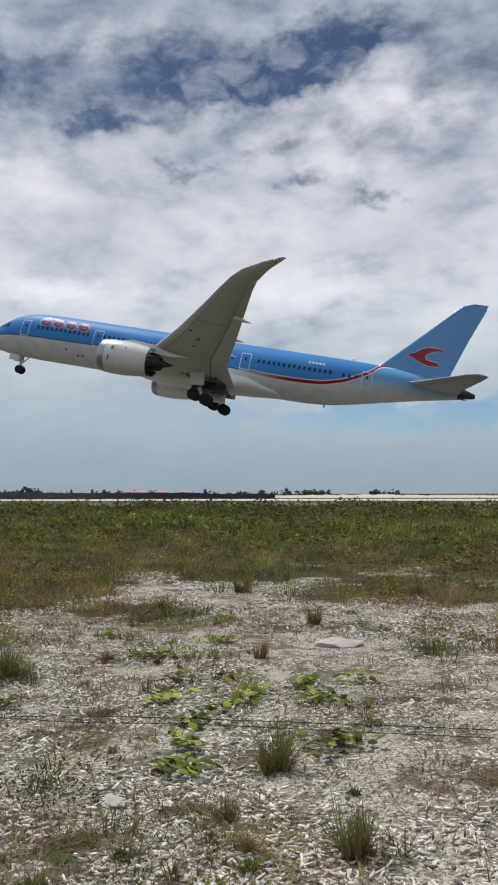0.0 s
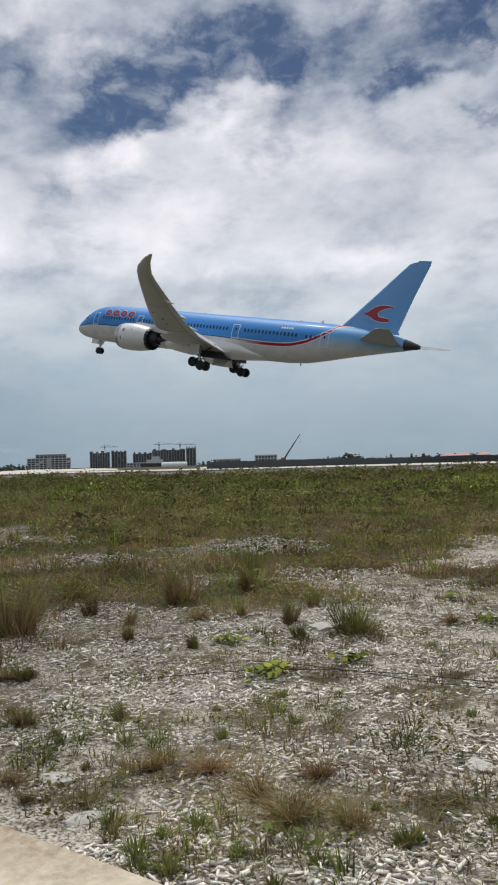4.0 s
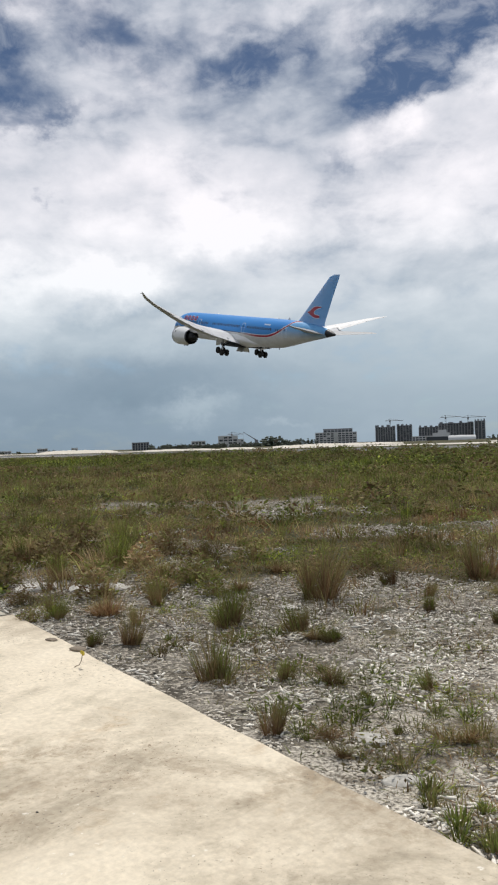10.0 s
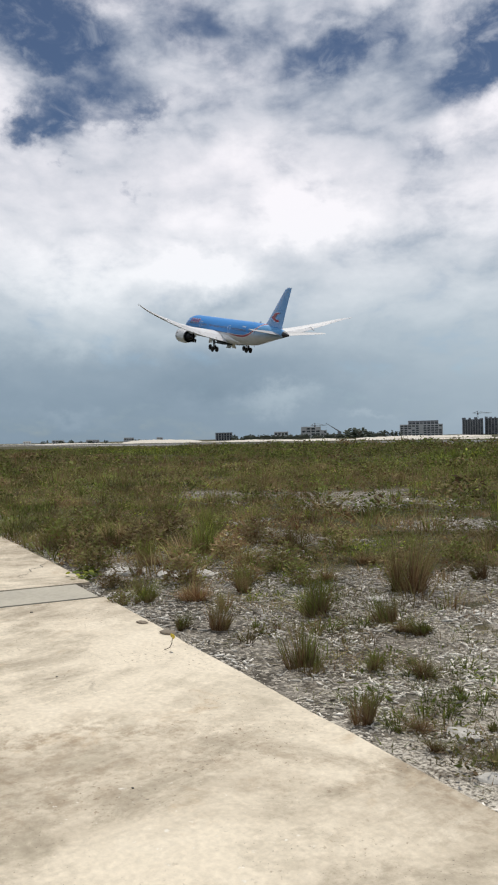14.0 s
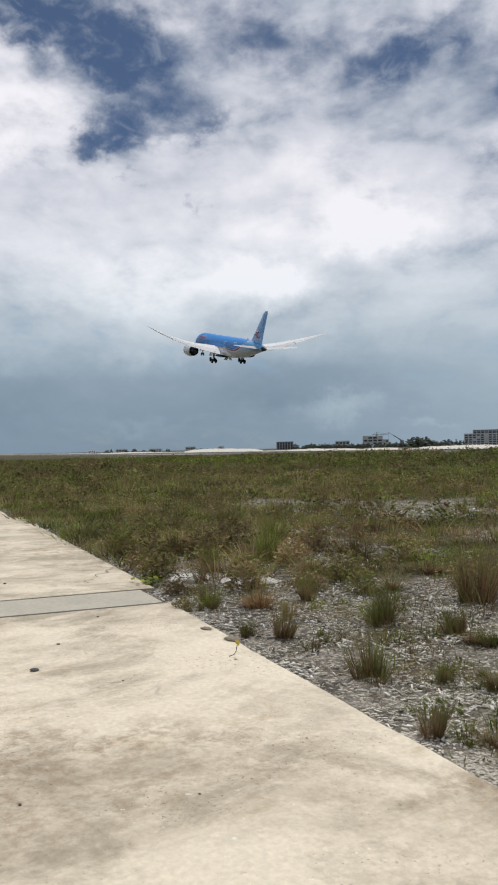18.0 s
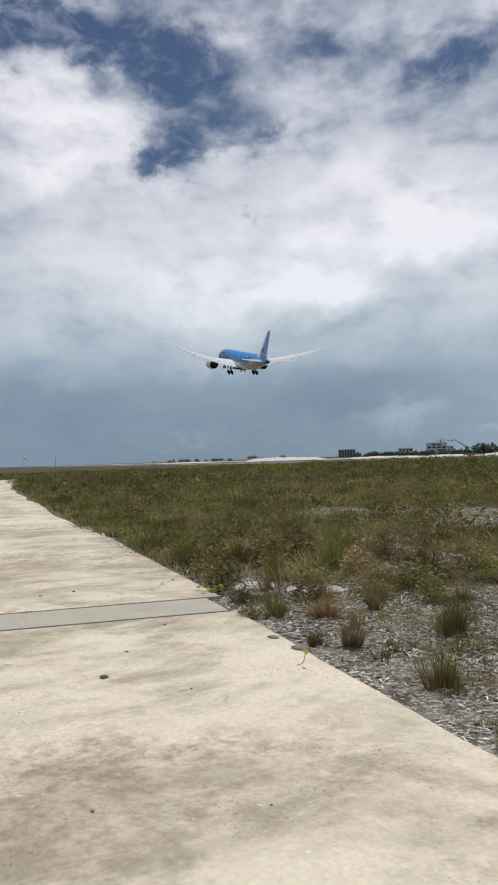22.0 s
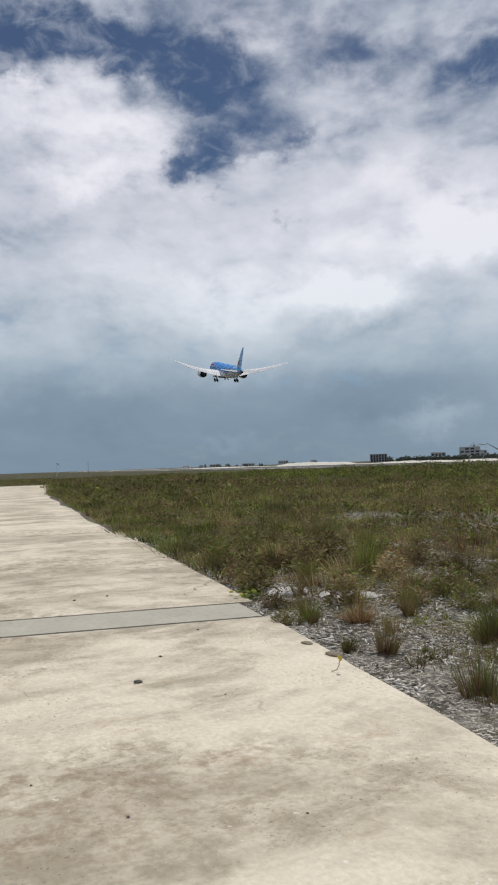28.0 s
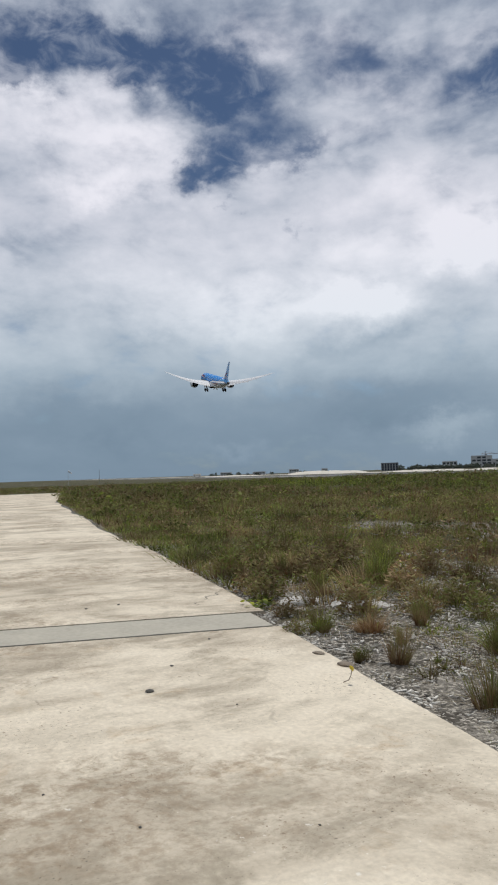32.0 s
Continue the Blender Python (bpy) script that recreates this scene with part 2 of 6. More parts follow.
blue = n.mix(1.0, clear.outputs[0], n.mix(n.step(height, 16.0, 6.0), (0.36, 0.39, 0.43), (0.75, 0.85, 0.95)), "MULTIPLY")
back = n.add("ShaderNodeBackground", inputs={"Color": n.mix(veil, blue, cloud), "Strength": 0.1})
world.node_tree.links.new(back.outputs[0], out.inputs[0])

sun_data = bpy.data.lights.new("sun", "SUN")
sun_data.energy, sun_data.angle, sun_data.color = 2.85, radians(2.0), (1.0, 0.95, 0.87)
sun = new("sun", sun_data)
sa, se = radians(SUN_AZ), radians(SUN_EL)
sun.matrix_world = look((-math.sin(sa) * math.cos(se) * 50, math.cos(sa) * math.cos(se) * 50, math.sin(se) * 50), (0, 0, 0))

# ---------------------------------------------------------------- materials


def plain(name, color, rough=0.5, metal=0.0, vary=0.12, scale=3.0, coat=0.0):
    """Paint, metal or rubber with grain and patchy dirt."""
    m, n, s = material(name)
    at = n.add("ShaderNodeTexCoord").outputs["Object"]
    big, small = n.noise(at, scale, 4.0), n.noise(at, scale * 9, 3.0)
    k = n.math("MULTIPLY_ADD", n.math("SUBTRACT", n.math("ADD", big, small), 1.0), vary * 2, 1.0)
    c = n.mix(1.0, (*color, 1), n.join(k, k, k), "MULTIPLY")
    n.put(s.inputs["Base Color"], c)
    n.put(s.inputs["Roughness"], n.math("MULTIPLY_ADD", big, 0.2, rough - 0.1))
    s.inputs["Metallic"].default_value = metal
    s.inputs["Coat Weight"].default_value = coat
    return m


def livery():
    """Blue crown over a white belly, a red wave that climbs to the fin, a pale blue tail cone."""
    m, n, s = material("airliner_paint")
    x, y, z = n.split(n.add("ShaderNodeTexCoord").outputs["Object"])[:3]
    st = n.math("SUBTRACT", 31.0, x)  # metres behind the nose
    line = n.curve(st, [(0, -1.05), (2, -0.8), (5, -0.5), (10, -0.38), (34, -0.42), (40, -0.6), (43.5, -0.5), (46, -0.05), (48, 0.7), (50, 1.85), (52, 3.1), (62, 3.2)], -2.0, 4.0)
    over = n.math("SUBTRACT", z, line)
    crown = n.step(over, -0.02, 0.02)
    tail = n.math("MULTIPLY", n.step(st, 42.0, 48.0), n.step(z, -0.9, 1.5))
    at = n.add("ShaderNodeTexCoord").outputs["Object"]
    dirt = n.noise(at, 0.8, 5.0, 0.6)
    white = n.mix(n.step(dirt, 0.35, 0.75), (0.68, 0.68, 0.68), (0.57, 0.57, 0.56))
    body = n.mix(tail, white, (0.14, 0.36, 0.64))
    body = n.mix(crown, body, (0.05, 0.25, 0.62))
    band = n.math("MULTIPLY", n.step(n.math("ABSOLUTE", n.math("ADD", over, 0.17)), 0.21, 0.17), n.step(st, 33.0, 41.0))
    rim = n.math("MULTIPLY", n.step(n.math("ABSOLUTE", n.math("ADD", over, 0.17)), 0.33, 0.28), n.step(st, 33.0, 39.0))
    body = n.mix(rim, body, (0.78, 0.76, 0.76))
    body = n.mix(band, body, (0.33, 0.012, 0.035))
    cheat = n.math("MULTIPLY", n.step(n.math("ABSOLUTE", n.math("ADD", over, 0.06)), 0.08, 0.05), n.step(st, 40.0, 34.0))
    body = n.mix(cheat, body, (0.03, 0.06, 0.13))
    n.put(s.inputs["Base Color"], body)
    s.inputs["Roughness"].default_value = 0.5
    s.inputs["Specular IOR Level"].default_value = 0.14
    s.inputs["Coat Weight"].default_value = 0.02
    s.inputs["Coat Roughness"].default_value = 0.12
    bump(n, s, n.noise(at, 1.1, 2.0), 0.05, 0.05)
    return m


PAINT = livery()
TAIL_BLUE = plain("fin_blue_paint", (0.10, 0.29, 0.58), 0.3, vary=0.05, scale=0.4, coat=0.3)
WHITE = plain("white_paint", (0.72, 0.72, 0.71), 0.32, vary=0.06, scale=0.7, coat=0.2)
WING_GREY = plain("wing_grey_paint", (0.62, 0.62, 0.625), 0.55, vary=0.1, scale=0.6)
TAIL_GREY = plain("tailplane_grey_paint", (0.36, 0.365, 0.375), 0.5, vary=0.1, scale=0.6)
SEAM = plain("panel_seam", (0.17, 0.17, 0.17), 0.6, vary=0.1)
RED = plain("red_paint", (0.29, 0.008, 0.028), 0.35, vary=0.04)
DARK = plain("dark_metal", (0.035, 0.036, 0.04), 0.5, 0.4, 0.2)
STEEL = plain("bare_metal", (0.42, 0.42, 0.43), 0.35, 0.8, 0.1)
RUBBER = plain("tyre_rubber", (0.016, 0.016, 0.017), 0.8, vary=0.2)
GLASS = plain("dark_cabin_glass", (0.018, 0.025, 0.045), 0.12, vary=0.02)
PALE = plain("pale_lettering", (0.62, 0.70, 0.80), 0.4, vary=0.04)


def concrete():
    m, n, s = material("stained_concrete")
    at = n.add("ShaderNodeNewGeometry").outputs["Position"]
    x, y, z = n.split(at)[:3]
    # stains are drawn out across the path, where water has run
    u = n.math("ADD", n.math("MULTIPLY", x, -0.9816), n.math("MULTIPLY", y, 0.1908))
    v = n.math("ADD", n.math("MULTIPLY", x, 0.1908), n.math("MULTIPLY", y, 0.9816))
    run = n.join(n.math("MULTIPLY", u, 0.8), n.math("MULTIPLY", v, 0.55), 0.0)
    big = n.noise(run, 0.55, 9.0, 0.66, 0.6)
    mid = n.noise(run, 2.0, 10.0, 0.72, 0.4)
    small = n.noise(at, 28.0, 5.0, 0.6)
    specks = n.noise(at, 60.0, 2.0, 0.5)
    c = n.mix(n.step(big, 0.44, 0.62), (0.69, 0.61, 0.48), (0.47, 0.405, 0.31))
    c = n.mix(n.math("MULTIPLY", n.math("MULTIPLY", n.step(mid, 0.47, 0.62), n.step(big, 0.40, 0.58, 0.3, 1.0)), 0.8), c, (0.31, 0.265, 0.195))
    c = n.mix(n.math("MULTIPLY", n.step(mid, 0.45, 0.34), 0.55), c, (0.73, 0.655, 0.525))
    c = n.mix(n.math("MULTIPLY", n.step(n.noise(at, 1.1, 9.0, 0.7, 0.8), 0.54, 0.66), 0.45), c, (0.40, 0.35, 0.26))
    c = n.mix(n.math("MULTIPLY", n.step(n.noise(at, 2.2, 8.0, 0.7, 0.4), 0.57, 0.7), 0.5), c, (0.44, 0.33, 0.21))
    patchy = n.noise(run, 0.5, 5.0, 0.6, 0.5)
    blot = n.math("MULTIPLY", n.step(patchy, 0.46, 0.62), n.step(n.noise(at, 6.5, 8.0, 0.75, 0.3), 0.42, 0.64))
    c = n.mix(n.math("MULTIPLY", blot, 0.8), c, (0.27, 0.205, 0.135))
    crack = n.add("ShaderNodeTexVoronoi", {"Vector": n.join(n.math("ADD", u, n.math("MULTIPLY", mid, 0.5)), n.math("ADD", v, n.math("MULTIPLY", big, 0.6)), 0.0), "Scale": 0.42})
    crack.feature = "DISTANCE_TO_EDGE"
    crack = n.math("MULTIPLY", n.step(crack.outputs["Distance"], 0.005, 0.002), n.step(n.noise(at, 0.6, 3.0), 0.56, 0.64))
    c = n.mix(n.math("MULTIPLY", crack, 0.4), c, (0.16, 0.13, 0.10))
    flecks = n.math("MULTIPLY", n.step(n.noise(at, 34.0, 3.0, 0.6), 0.60, 0.68), n.step(n.noise(at, 1.3, 4.0, 0.6), 0.46, 0.62))
    c = n.mix(n.math("MULTIPLY", flecks, 0.85), c, (0.22, 0.165, 0.11))
    scuff = n.math("MULTIPLY", n.step(n.noise(at, 19.0, 3.0, 0.6), 0.66, 0.72), n.step(n.noise(at, 0.9, 3.0), 0.48, 0.6))
    c = n.mix(n.math("MULTIPLY", scuff, 0.7), c, (0.78, 0.74, 0.66))
    k = n.math("MULTIPLY_ADD", n.math("SUBTRACT", small, 0.5), 0.55, 1.0)
    c = n.mix(1.0, c, n.join(k, k, k), "MULTIPLY")
    c = n.mix(n.math("MULTIPLY", n.math("MULTIPLY", n.step(specks, 0.66, 0.72), n.step(mid, 0.45, 0.6)), 0.8), c, (0.10, 0.085, 0.07))
    n.put(s.inputs["Base Color"], c)
    s.inputs["Roughness"].default_value = 0.9
    s.inputs["Specular IOR Level"].default_value = 0.25
    bump(n, s, n.math("ADD", small, n.math("MULTIPLY", mid, 0.6)), 0.35, 0.01)
    return m


CONCRETE = concrete()
CONCRETE_GREY = plain("grey_strip_concrete", (0.40, 0.37, 0.30), 0.9, vary=0.22, scale=2.0)
JOINT = plain("joint_filler", (0.09, 0.085, 0.075), 0.95, vary=0.3, scale=6.0)


def earth():
    """Pale coral grit that turns to brown soil where plants cover it, cleared strips far out."""
    m, n, s = material("coral_ground")
    at = n.add("ShaderNodeNewGeometry").outputs["Position"]
    attr = n.add("ShaderNodeAttribute")
    attr.attribute_name = "cover"
    cov = attr.outputs["Fac"]
    big, mid, grit = n.noise(at, 0.5, 5.0), n.noise(at, 5.0, 5.0, 0.6), n.noise(at, 45.0, 4.0, 0.65)
    bent = n.add("ShaderNodeVectorMath")
    bent.operation = "MULTIPLY_ADD"
    for i, q in enumerate((n.noise(at, 9.0, 2.0, out=1), (0.07, 0.07, 0.0), at)):
        n.put(bent.inputs[i], q)
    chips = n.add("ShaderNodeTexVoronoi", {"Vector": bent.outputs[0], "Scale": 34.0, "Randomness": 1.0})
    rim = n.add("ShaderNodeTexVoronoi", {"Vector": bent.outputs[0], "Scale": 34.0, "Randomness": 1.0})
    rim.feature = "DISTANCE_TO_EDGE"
    lumps = chips.outputs["Distance"]
    pick = n.split(chips.outputs["Color"])[0]
    c = n.mix(n.step(grit, 0.34, 0.58), (0.11, 0.097, 0.075), (0.62, 0.57, 0.485))
    chip = n.mix(n.step(pick, 0.25, 0.95), (0.16, 0.14, 0.11), (0.80, 0.75, 0.66))
    # gaps between chips: dark soil, with the shade between stones put into the colour
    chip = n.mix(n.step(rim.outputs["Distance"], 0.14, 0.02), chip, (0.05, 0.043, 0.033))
    heaps = n.math("MULTIPLY", n.step(n.noise(at, 1.4, 4.0, 0.6), 0.40, 0.56), 0.85)
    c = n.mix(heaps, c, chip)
    c = n.mix(n.math("MULTIPLY", n.step(n.noise(at, 2.6, 6.0, 0.65), 0.52, 0.60), 0.7), c, (0.10, 0.08, 0.056))
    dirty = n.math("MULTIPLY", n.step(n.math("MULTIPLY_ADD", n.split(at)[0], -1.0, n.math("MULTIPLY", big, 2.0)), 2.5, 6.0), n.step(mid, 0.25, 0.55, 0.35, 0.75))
    # duller chips to the west, with the same soil and shade coloured into their gaps
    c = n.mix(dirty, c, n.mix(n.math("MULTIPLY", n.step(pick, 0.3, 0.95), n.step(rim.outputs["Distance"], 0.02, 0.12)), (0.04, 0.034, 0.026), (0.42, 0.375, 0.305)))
    soil = n.mix(n.step(mid, 0.3, 0.7), (0.045, 0.038, 0.022), (0.10, 0.082, 0.045))
    soil = n.mix(n.step(big, 0.4, 0.65), soil, (0.055, 0.062, 0.022))
    edge = n.math("ADD", cov, n.math("MULTIPLY", n.math("SUBTRACT", mid, 0.5), 0.9))
    c = n.mix(n.step(edge, 0.32, 0.72), c, soil)
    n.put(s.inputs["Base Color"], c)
    s.inputs["Roughness"].default_value = 0.95
    s.inputs["Specular IOR Level"].default_value = 0.2
    bump(n, s, n.math("ADD", grit, n.math("MULTIPLY", lumps, -1.2)), 0.8, 0.02)
    return m


EARTH = earth()


def coral():
    m, n, s = material("coral_rubble")
    at = n.add("ShaderNodeNewGeometry")
    r = at.outputs["Random Per Island"]
    k = n.noise(at.outputs["Position"], 60.0, 3.0)
    ramp = n.add("ShaderNodeValToRGB")
    for i, (p, c) in enumerate([(0.0, (0.19, 0.165, 0.13)), (0.22, (0.45, 0.41, 0.345)), (0.55, (0.78, 0.73, 0.645)), (1.0, (0.92, 0.88, 0.80))]):
        e = ramp.color_ramp.elements[i] if i < 2 else ramp.color_ramp.elements.new(p)
        e.position, e.color = p, (*c, 1)
    n.put(ramp.inputs[0], r)
    west = n.step(n.math("MULTIPLY", n.split(at.outputs["Position"])[0], -1.0), 2.5, 6.5, 0.0, 0.3)  # chips are grimier along the path
    k2 = n.math("SUBTRACT", n.math("MULTIPLY_ADD", k, 0.6, 0.66), west)
    n.put(s.inputs["Base Color"], n.mix(1.0, ramp.outputs[0], n.join(k2, k2, k2), "MULTIPLY"))
    s.inputs["Roughness"].default_value = 0.9
    s.inputs["Specular IOR Level"].default_value = 0.25
    return m


CORAL = coral()


def leaf(name="grass_blade", shade=1.0):
    """Blades run from straw through rust to green by their own tone."""
    m, n, s = material(name)
    attr = n.add("ShaderNodeAttribute")
    attr.attribute_name = "tone"
    tone = attr.outputs["Fac"]
    r = n.add("ShaderNodeNewGeometry").outputs["Random Per Island"]
    t = n.math("ADD", tone, n.math("MULTIPLY", n.math("SUBTRACT", r, 0.5), 0.35), clamp=True)
    ramp = n.add("ShaderNodeValToRGB")
    for i, (p, c) in enumerate([(0.0, (0.23, 0.125, 0.06)), (0.2, (0.27, 0.195, 0.11)), (0.42, (0.21, 0.18, 0.07)), (0.6, (0.155, 0.17, 0.048)), (0.8, (0.14, 0.19, 0.04)), (1.0, (0.30, 0.32, 0.05))]):
        e = ramp.color_ramp.elements[i] if i < 2 else ramp.color_ramp.elements.new(p)
        e.position, e.color = p, (*c, 1)
    n.put(ramp.inputs[0], t)
    at = n.add("ShaderNodeNewGeometry").outputs["Position"]
    k = n.math("MULTIPLY", n.math("MULTIPLY_ADD", r, 0.8 * shade, 0.6 * shade), n.step(n.noise(at, 0.7, 4.0), 0.32, 0.68, 0.45, 1.4))
    c = n.mix(1.0, ramp.outputs[0], n.join(k, k, k), "MULTIPLY")
    n.put(s.inputs["Base Color"], c)
    # thin blades let a third of the light through
    thin = n.add("ShaderNodeBsdfTranslucent", {"Color": c})
    both = n.add("ShaderNodeMixShader", {0: 0.24, 1: s.outputs[0], 2: thin.outputs[0]})
    n.put([q for q in m.node_tree.nodes if q.bl_idname == "ShaderNodeOutputMaterial"][0].inputs[0], both.outputs[0])
    s.inputs["Roughness"].default_value = 0.75
    s.inputs["Specular IOR Level"].default_value = 0.12
    return m


LEAF = leaf("grass_blade", 1.0)
SHRUB = leaf("shrub_leaf", 0.78)
FORB = leaf("forb_leaf", 1.22)
EDGE_STONE = plain("brown_stone", (0.22, 0.18, 0.135), 0.9, vary=0.3, scale=9.0)
STONE = plain("pale_stone", (0.46, 0.44, 0.40), 0.9, vary=0.3, scale=8.0)
SAND = plain("white_sand", (0.57, 0.53, 0.455), 0.95, vary=0.16, scale=0.12)
ASPHALT = plain("worn_asphalt", (0.11, 0.11, 0.108), 0.9, vary=0.2, scale=0.05)
RUNWAY = plain("pale_runway_surface", (0.35, 0.335, 0.30), 0.9, vary=0.15, scale=0.05)
BUILD_GREY = plain("raw_concrete_wall", (0.17, 0.178, 0.188), 0.85, vary=0.25, scale=0.15)
COLUMN = plain("pale_concrete_column", (0.34, 0.35, 0.36), 0.85, vary=0.2, scale=0.15)
BUILD_DARK = plain("shaded_opening", (0.06, 0.068, 0.077), 0.7, vary=0.2, scale=0.2)
BUILD_WHITE = plain("white_render_wall", (0.55, 0.56, 0.56), 0.8, vary=0.12, scale=0.2)
FENCE_DARK = plain("dark_site_hoarding", (0.05, 0.058, 0.062), 0.8, vary=0.3, scale=0.1)
CRANE_RED = plain("red_crane_paint", (0.45, 0.05, 0.03), 0.5)
CRANE_DARK = plain("dark_crane_boom", (0.05, 0.05, 0.055), 0.6)
CRANE_GREY = plain("grey_tower_crane", (0.17, 0.18, 0.19), 0.6)
ROOF_RED = plain("red_roof_tiles", (0.52, 0.31, 0.29), 0.8, vary=0.2)
BARK = plain("tree_bark", (0.10, 0.075, 0.05), 0.9, vary=0.3)
FOLIAGE = plain("distant_foliage", (0.06, 0.075, 0.05), 0.8, vary=0.45, scale=0.6)

# ---------------------------------------------------------------- mesh helpers


def link(name, bm, mat, parent=None, smooth=False):
    me = bpy.data.meshes.new(name)
    bm.to_mesh(me)
    bm.free()
    me.materials.append(mat)
    if smooth:
        me.shade_smooth()
        me.set_sharp_from_angle(angle=radians(38))
    ob = new(name, me)
    if parent:
        ob.parent = parent
    return ob


def part(name, bm, mat, parent, label="", smooth=False):
    ob = link(name, bm, mat, parent, smooth)
    return tagged(ob, label) if label else ob


def triangles(name, verts, tris, mat, attribute=None, values=None, smooth=False):
    """One mesh from arrays of corners and triangles."""
    me = bpy.data.meshes.new(name)
    me.vertices.add(len(verts))
    me.vertices.foreach_set("co", np.ascontiguousarray(verts, np.float32).ravel())
    me.loops.add(tris.size)
    me.loops.foreach_set("vertex_index", np.ascontiguousarray(tris, np.int32).ravel())
    me.polygons.add(len(tris))
    me.polygons.foreach_set("loop_start", np.arange(0, tris.size, 3, dtype=np.int32))
    if attribute:
        me.attributes.new(attribute, "FLOAT", "POINT").data.foreach_set("value", np.ascontiguousarray(values, np.float32))
    me.update(calc_edges=True)
    me.materials.append(mat)
    if smooth:
        me.shade_smooth()
    return me


def box(bm, x0, y0, z0, x1, y1, z1, m=None):
    vs = [bm.verts.new((x, y, z)) for z in (z0, z1) for x, y in ((x0, y0), (x1, y0), (x1, y1), (x0, y1))]
    for f in ((3, 2, 1, 0), (4, 5, 6, 7), (0, 1, 5, 4), (1, 2, 6, 5), (2, 3, 7, 6), (3, 0, 4, 7)):
        bm.faces.new([vs[i] for i in f])
    if m is not None:
        bmesh.ops.transform(bm, matrix=m, verts=vs)
    return vs


def rod(bm, a, b, r0, r1=None, seg=10):
    """A round bar from a to b."""
    a, b = Vector(a), Vector(b)
    r1 = r0 if r1 is None else r1
    m = Matrix.Translation((a + b) / 2) @ (b - a).to_track_quat("Z", "Y").to_matrix().to_4x4()
    bmesh.ops.create_cone(bm, cap_ends=True, segments=seg, radius1=r0, radius2=r1, depth=(b - a).length, matrix=m)


def rings(bm, loops, close_start=True, close_end=True, wrap=True):
    """Skins a row of loops of equal length."""
    vs = [[bm.verts.new(p) for p in lp] for lp in loops]
    k = len(vs[0])
    for a, b in zip(vs, vs[1:]):
        for i in range(k if wrap else k - 1):
            j = (i + 1) % k
            bm.faces.new((a[i], a[j], b[j], b[i]))
    if close_start:
        bm.faces.new(vs[0][::-1])
    if close_end:
        bm.faces.new(vs[-1])
    bmesh.ops.recalc_face_normals(bm, faces=bm.faces[:])


def spin(bm, profile, axis_z=0.0, axis_y=0.0, seg=36, notch=None):
    """Turns (station, radius) pairs round the engine's or wheel's long axis; notch saws the last ring into chevrons."""
    loops = []
    for i, (st, r) in enumerate(profile):
        lp = []
        for k in range(seg):
            a = 2 * math.pi * k / seg
            s2 = st + (notch if notch and i == len(profile) - 1 and k % 2 == 0 else 0.0)
            lp.append((31.0 - s2, axis_y + r * math.cos(a), axis_z + r * math.sin(a)))
        loops.append(lp)
    rings(bm, loops, False, False)


def thing(name, label, category, at=None, group="", kind=""):
    ob = new(name)
    ob.matrix_world = at if at is not None else Matrix.Identity(4)
    return tagged(ob, label, category, group, kind)


# ---------------------------------------------------------------- the airliner (x ahead, y to its left, z up, 31 m behind the nose)
plane = thing("airliner", "blue and white twin-engine jet airliner climbing with its landing gear down", "airplane")

HULL = [(0.0, -1.28, -1.42, 0.06), (0.25, -0.80, -1.85, 0.55), (0.7, -0.40, -2.12, 0.95), (1.4, 0.12, -2.36, 1.38), (2.4, 0.85, -2.58, 1.80), (3.4, 1.55, -2.72, 2.12), (4.4, 2.12, -2.82, 2.36),
        (5.6, 2.56, -2.90, 2.58), (7.2, 2.84, -2.95, 2.75), (9.2, 2.96, -2.97, 2.85), (12.0, 2.97, -2.97, 2.885), (40.0, 2.97, -2.97, 2.885), (43.0, 2.97, -2.93, 2.87), (46.0, 2.96, -2.66, 2.78),
        (49.0, 2.92, -2.05, 2.58), (52.0, 2.80, -1.36, 2.25), (55.0, 2.56, -0.72, 1.78), (58.0, 2.16, -0.12, 1.20), (60.0, 1.78, 0.26, 0.78)]
HS = np.array(HULL)


def hull(st):
    return [float(np.interp(st, HS[:, 0], HS[:, i])) for i in (1, 2, 3)]


def skin(st, z, side=1, lift=0.0):
    """A point on the fuselage's side at a station and a height, lifted off it a little."""
    top, bot, w = hull(st)
    zc, hh = (top + bot) / 2, (top - bot) / 2
    q = max(-0.999, min(0.999, (z - zc) / hh))
    y = w * math.sqrt(1 - q * q)
    nrm = Vector((0, y / (w * w), (z - zc) / (hh * hh))).normalized()
    return (31.0 - st, side * (y + nrm.y * lift), z + nrm.z * lift)


def oval(st, seg=48):
    top, bot, w = hull(st)
    return [(31.0 - st, w * math.cos(2 * math.pi * k / seg), (top + bot) / 2 + (top - bot) / 2 * math.sin(2 * math.pi * k / seg)) for k in range(seg)]


bm = bmesh.new()
rings(bm, [oval(s) for s in sorted(set(list(HS[:, 0]) + [14, 18, 22, 26, 30, 34, 37, 41.5, 44.5, 47.5, 50.5, 53.5, 56.5, 59]))])
fuselage = part("fuselage", bm, PAINT, plane, smooth=True)
bm = bmesh.new()
rings(bm, [[(31 - s, w * math.cos(a), zc + w * math.sin(a)) for a in [2 * math.pi * k / 20 for k in range(20)]] for s, w, zc in ((59.95, 0.77, 1.02), (60.8, 0.56, 1.0), (61.6, 0.36, 0.94), (62.0, 0.24, 0.9))])
part("tail_cone", bm, DARK, plane, "dark metal exhaust cone", smooth=True)
bm = bmesh.new()
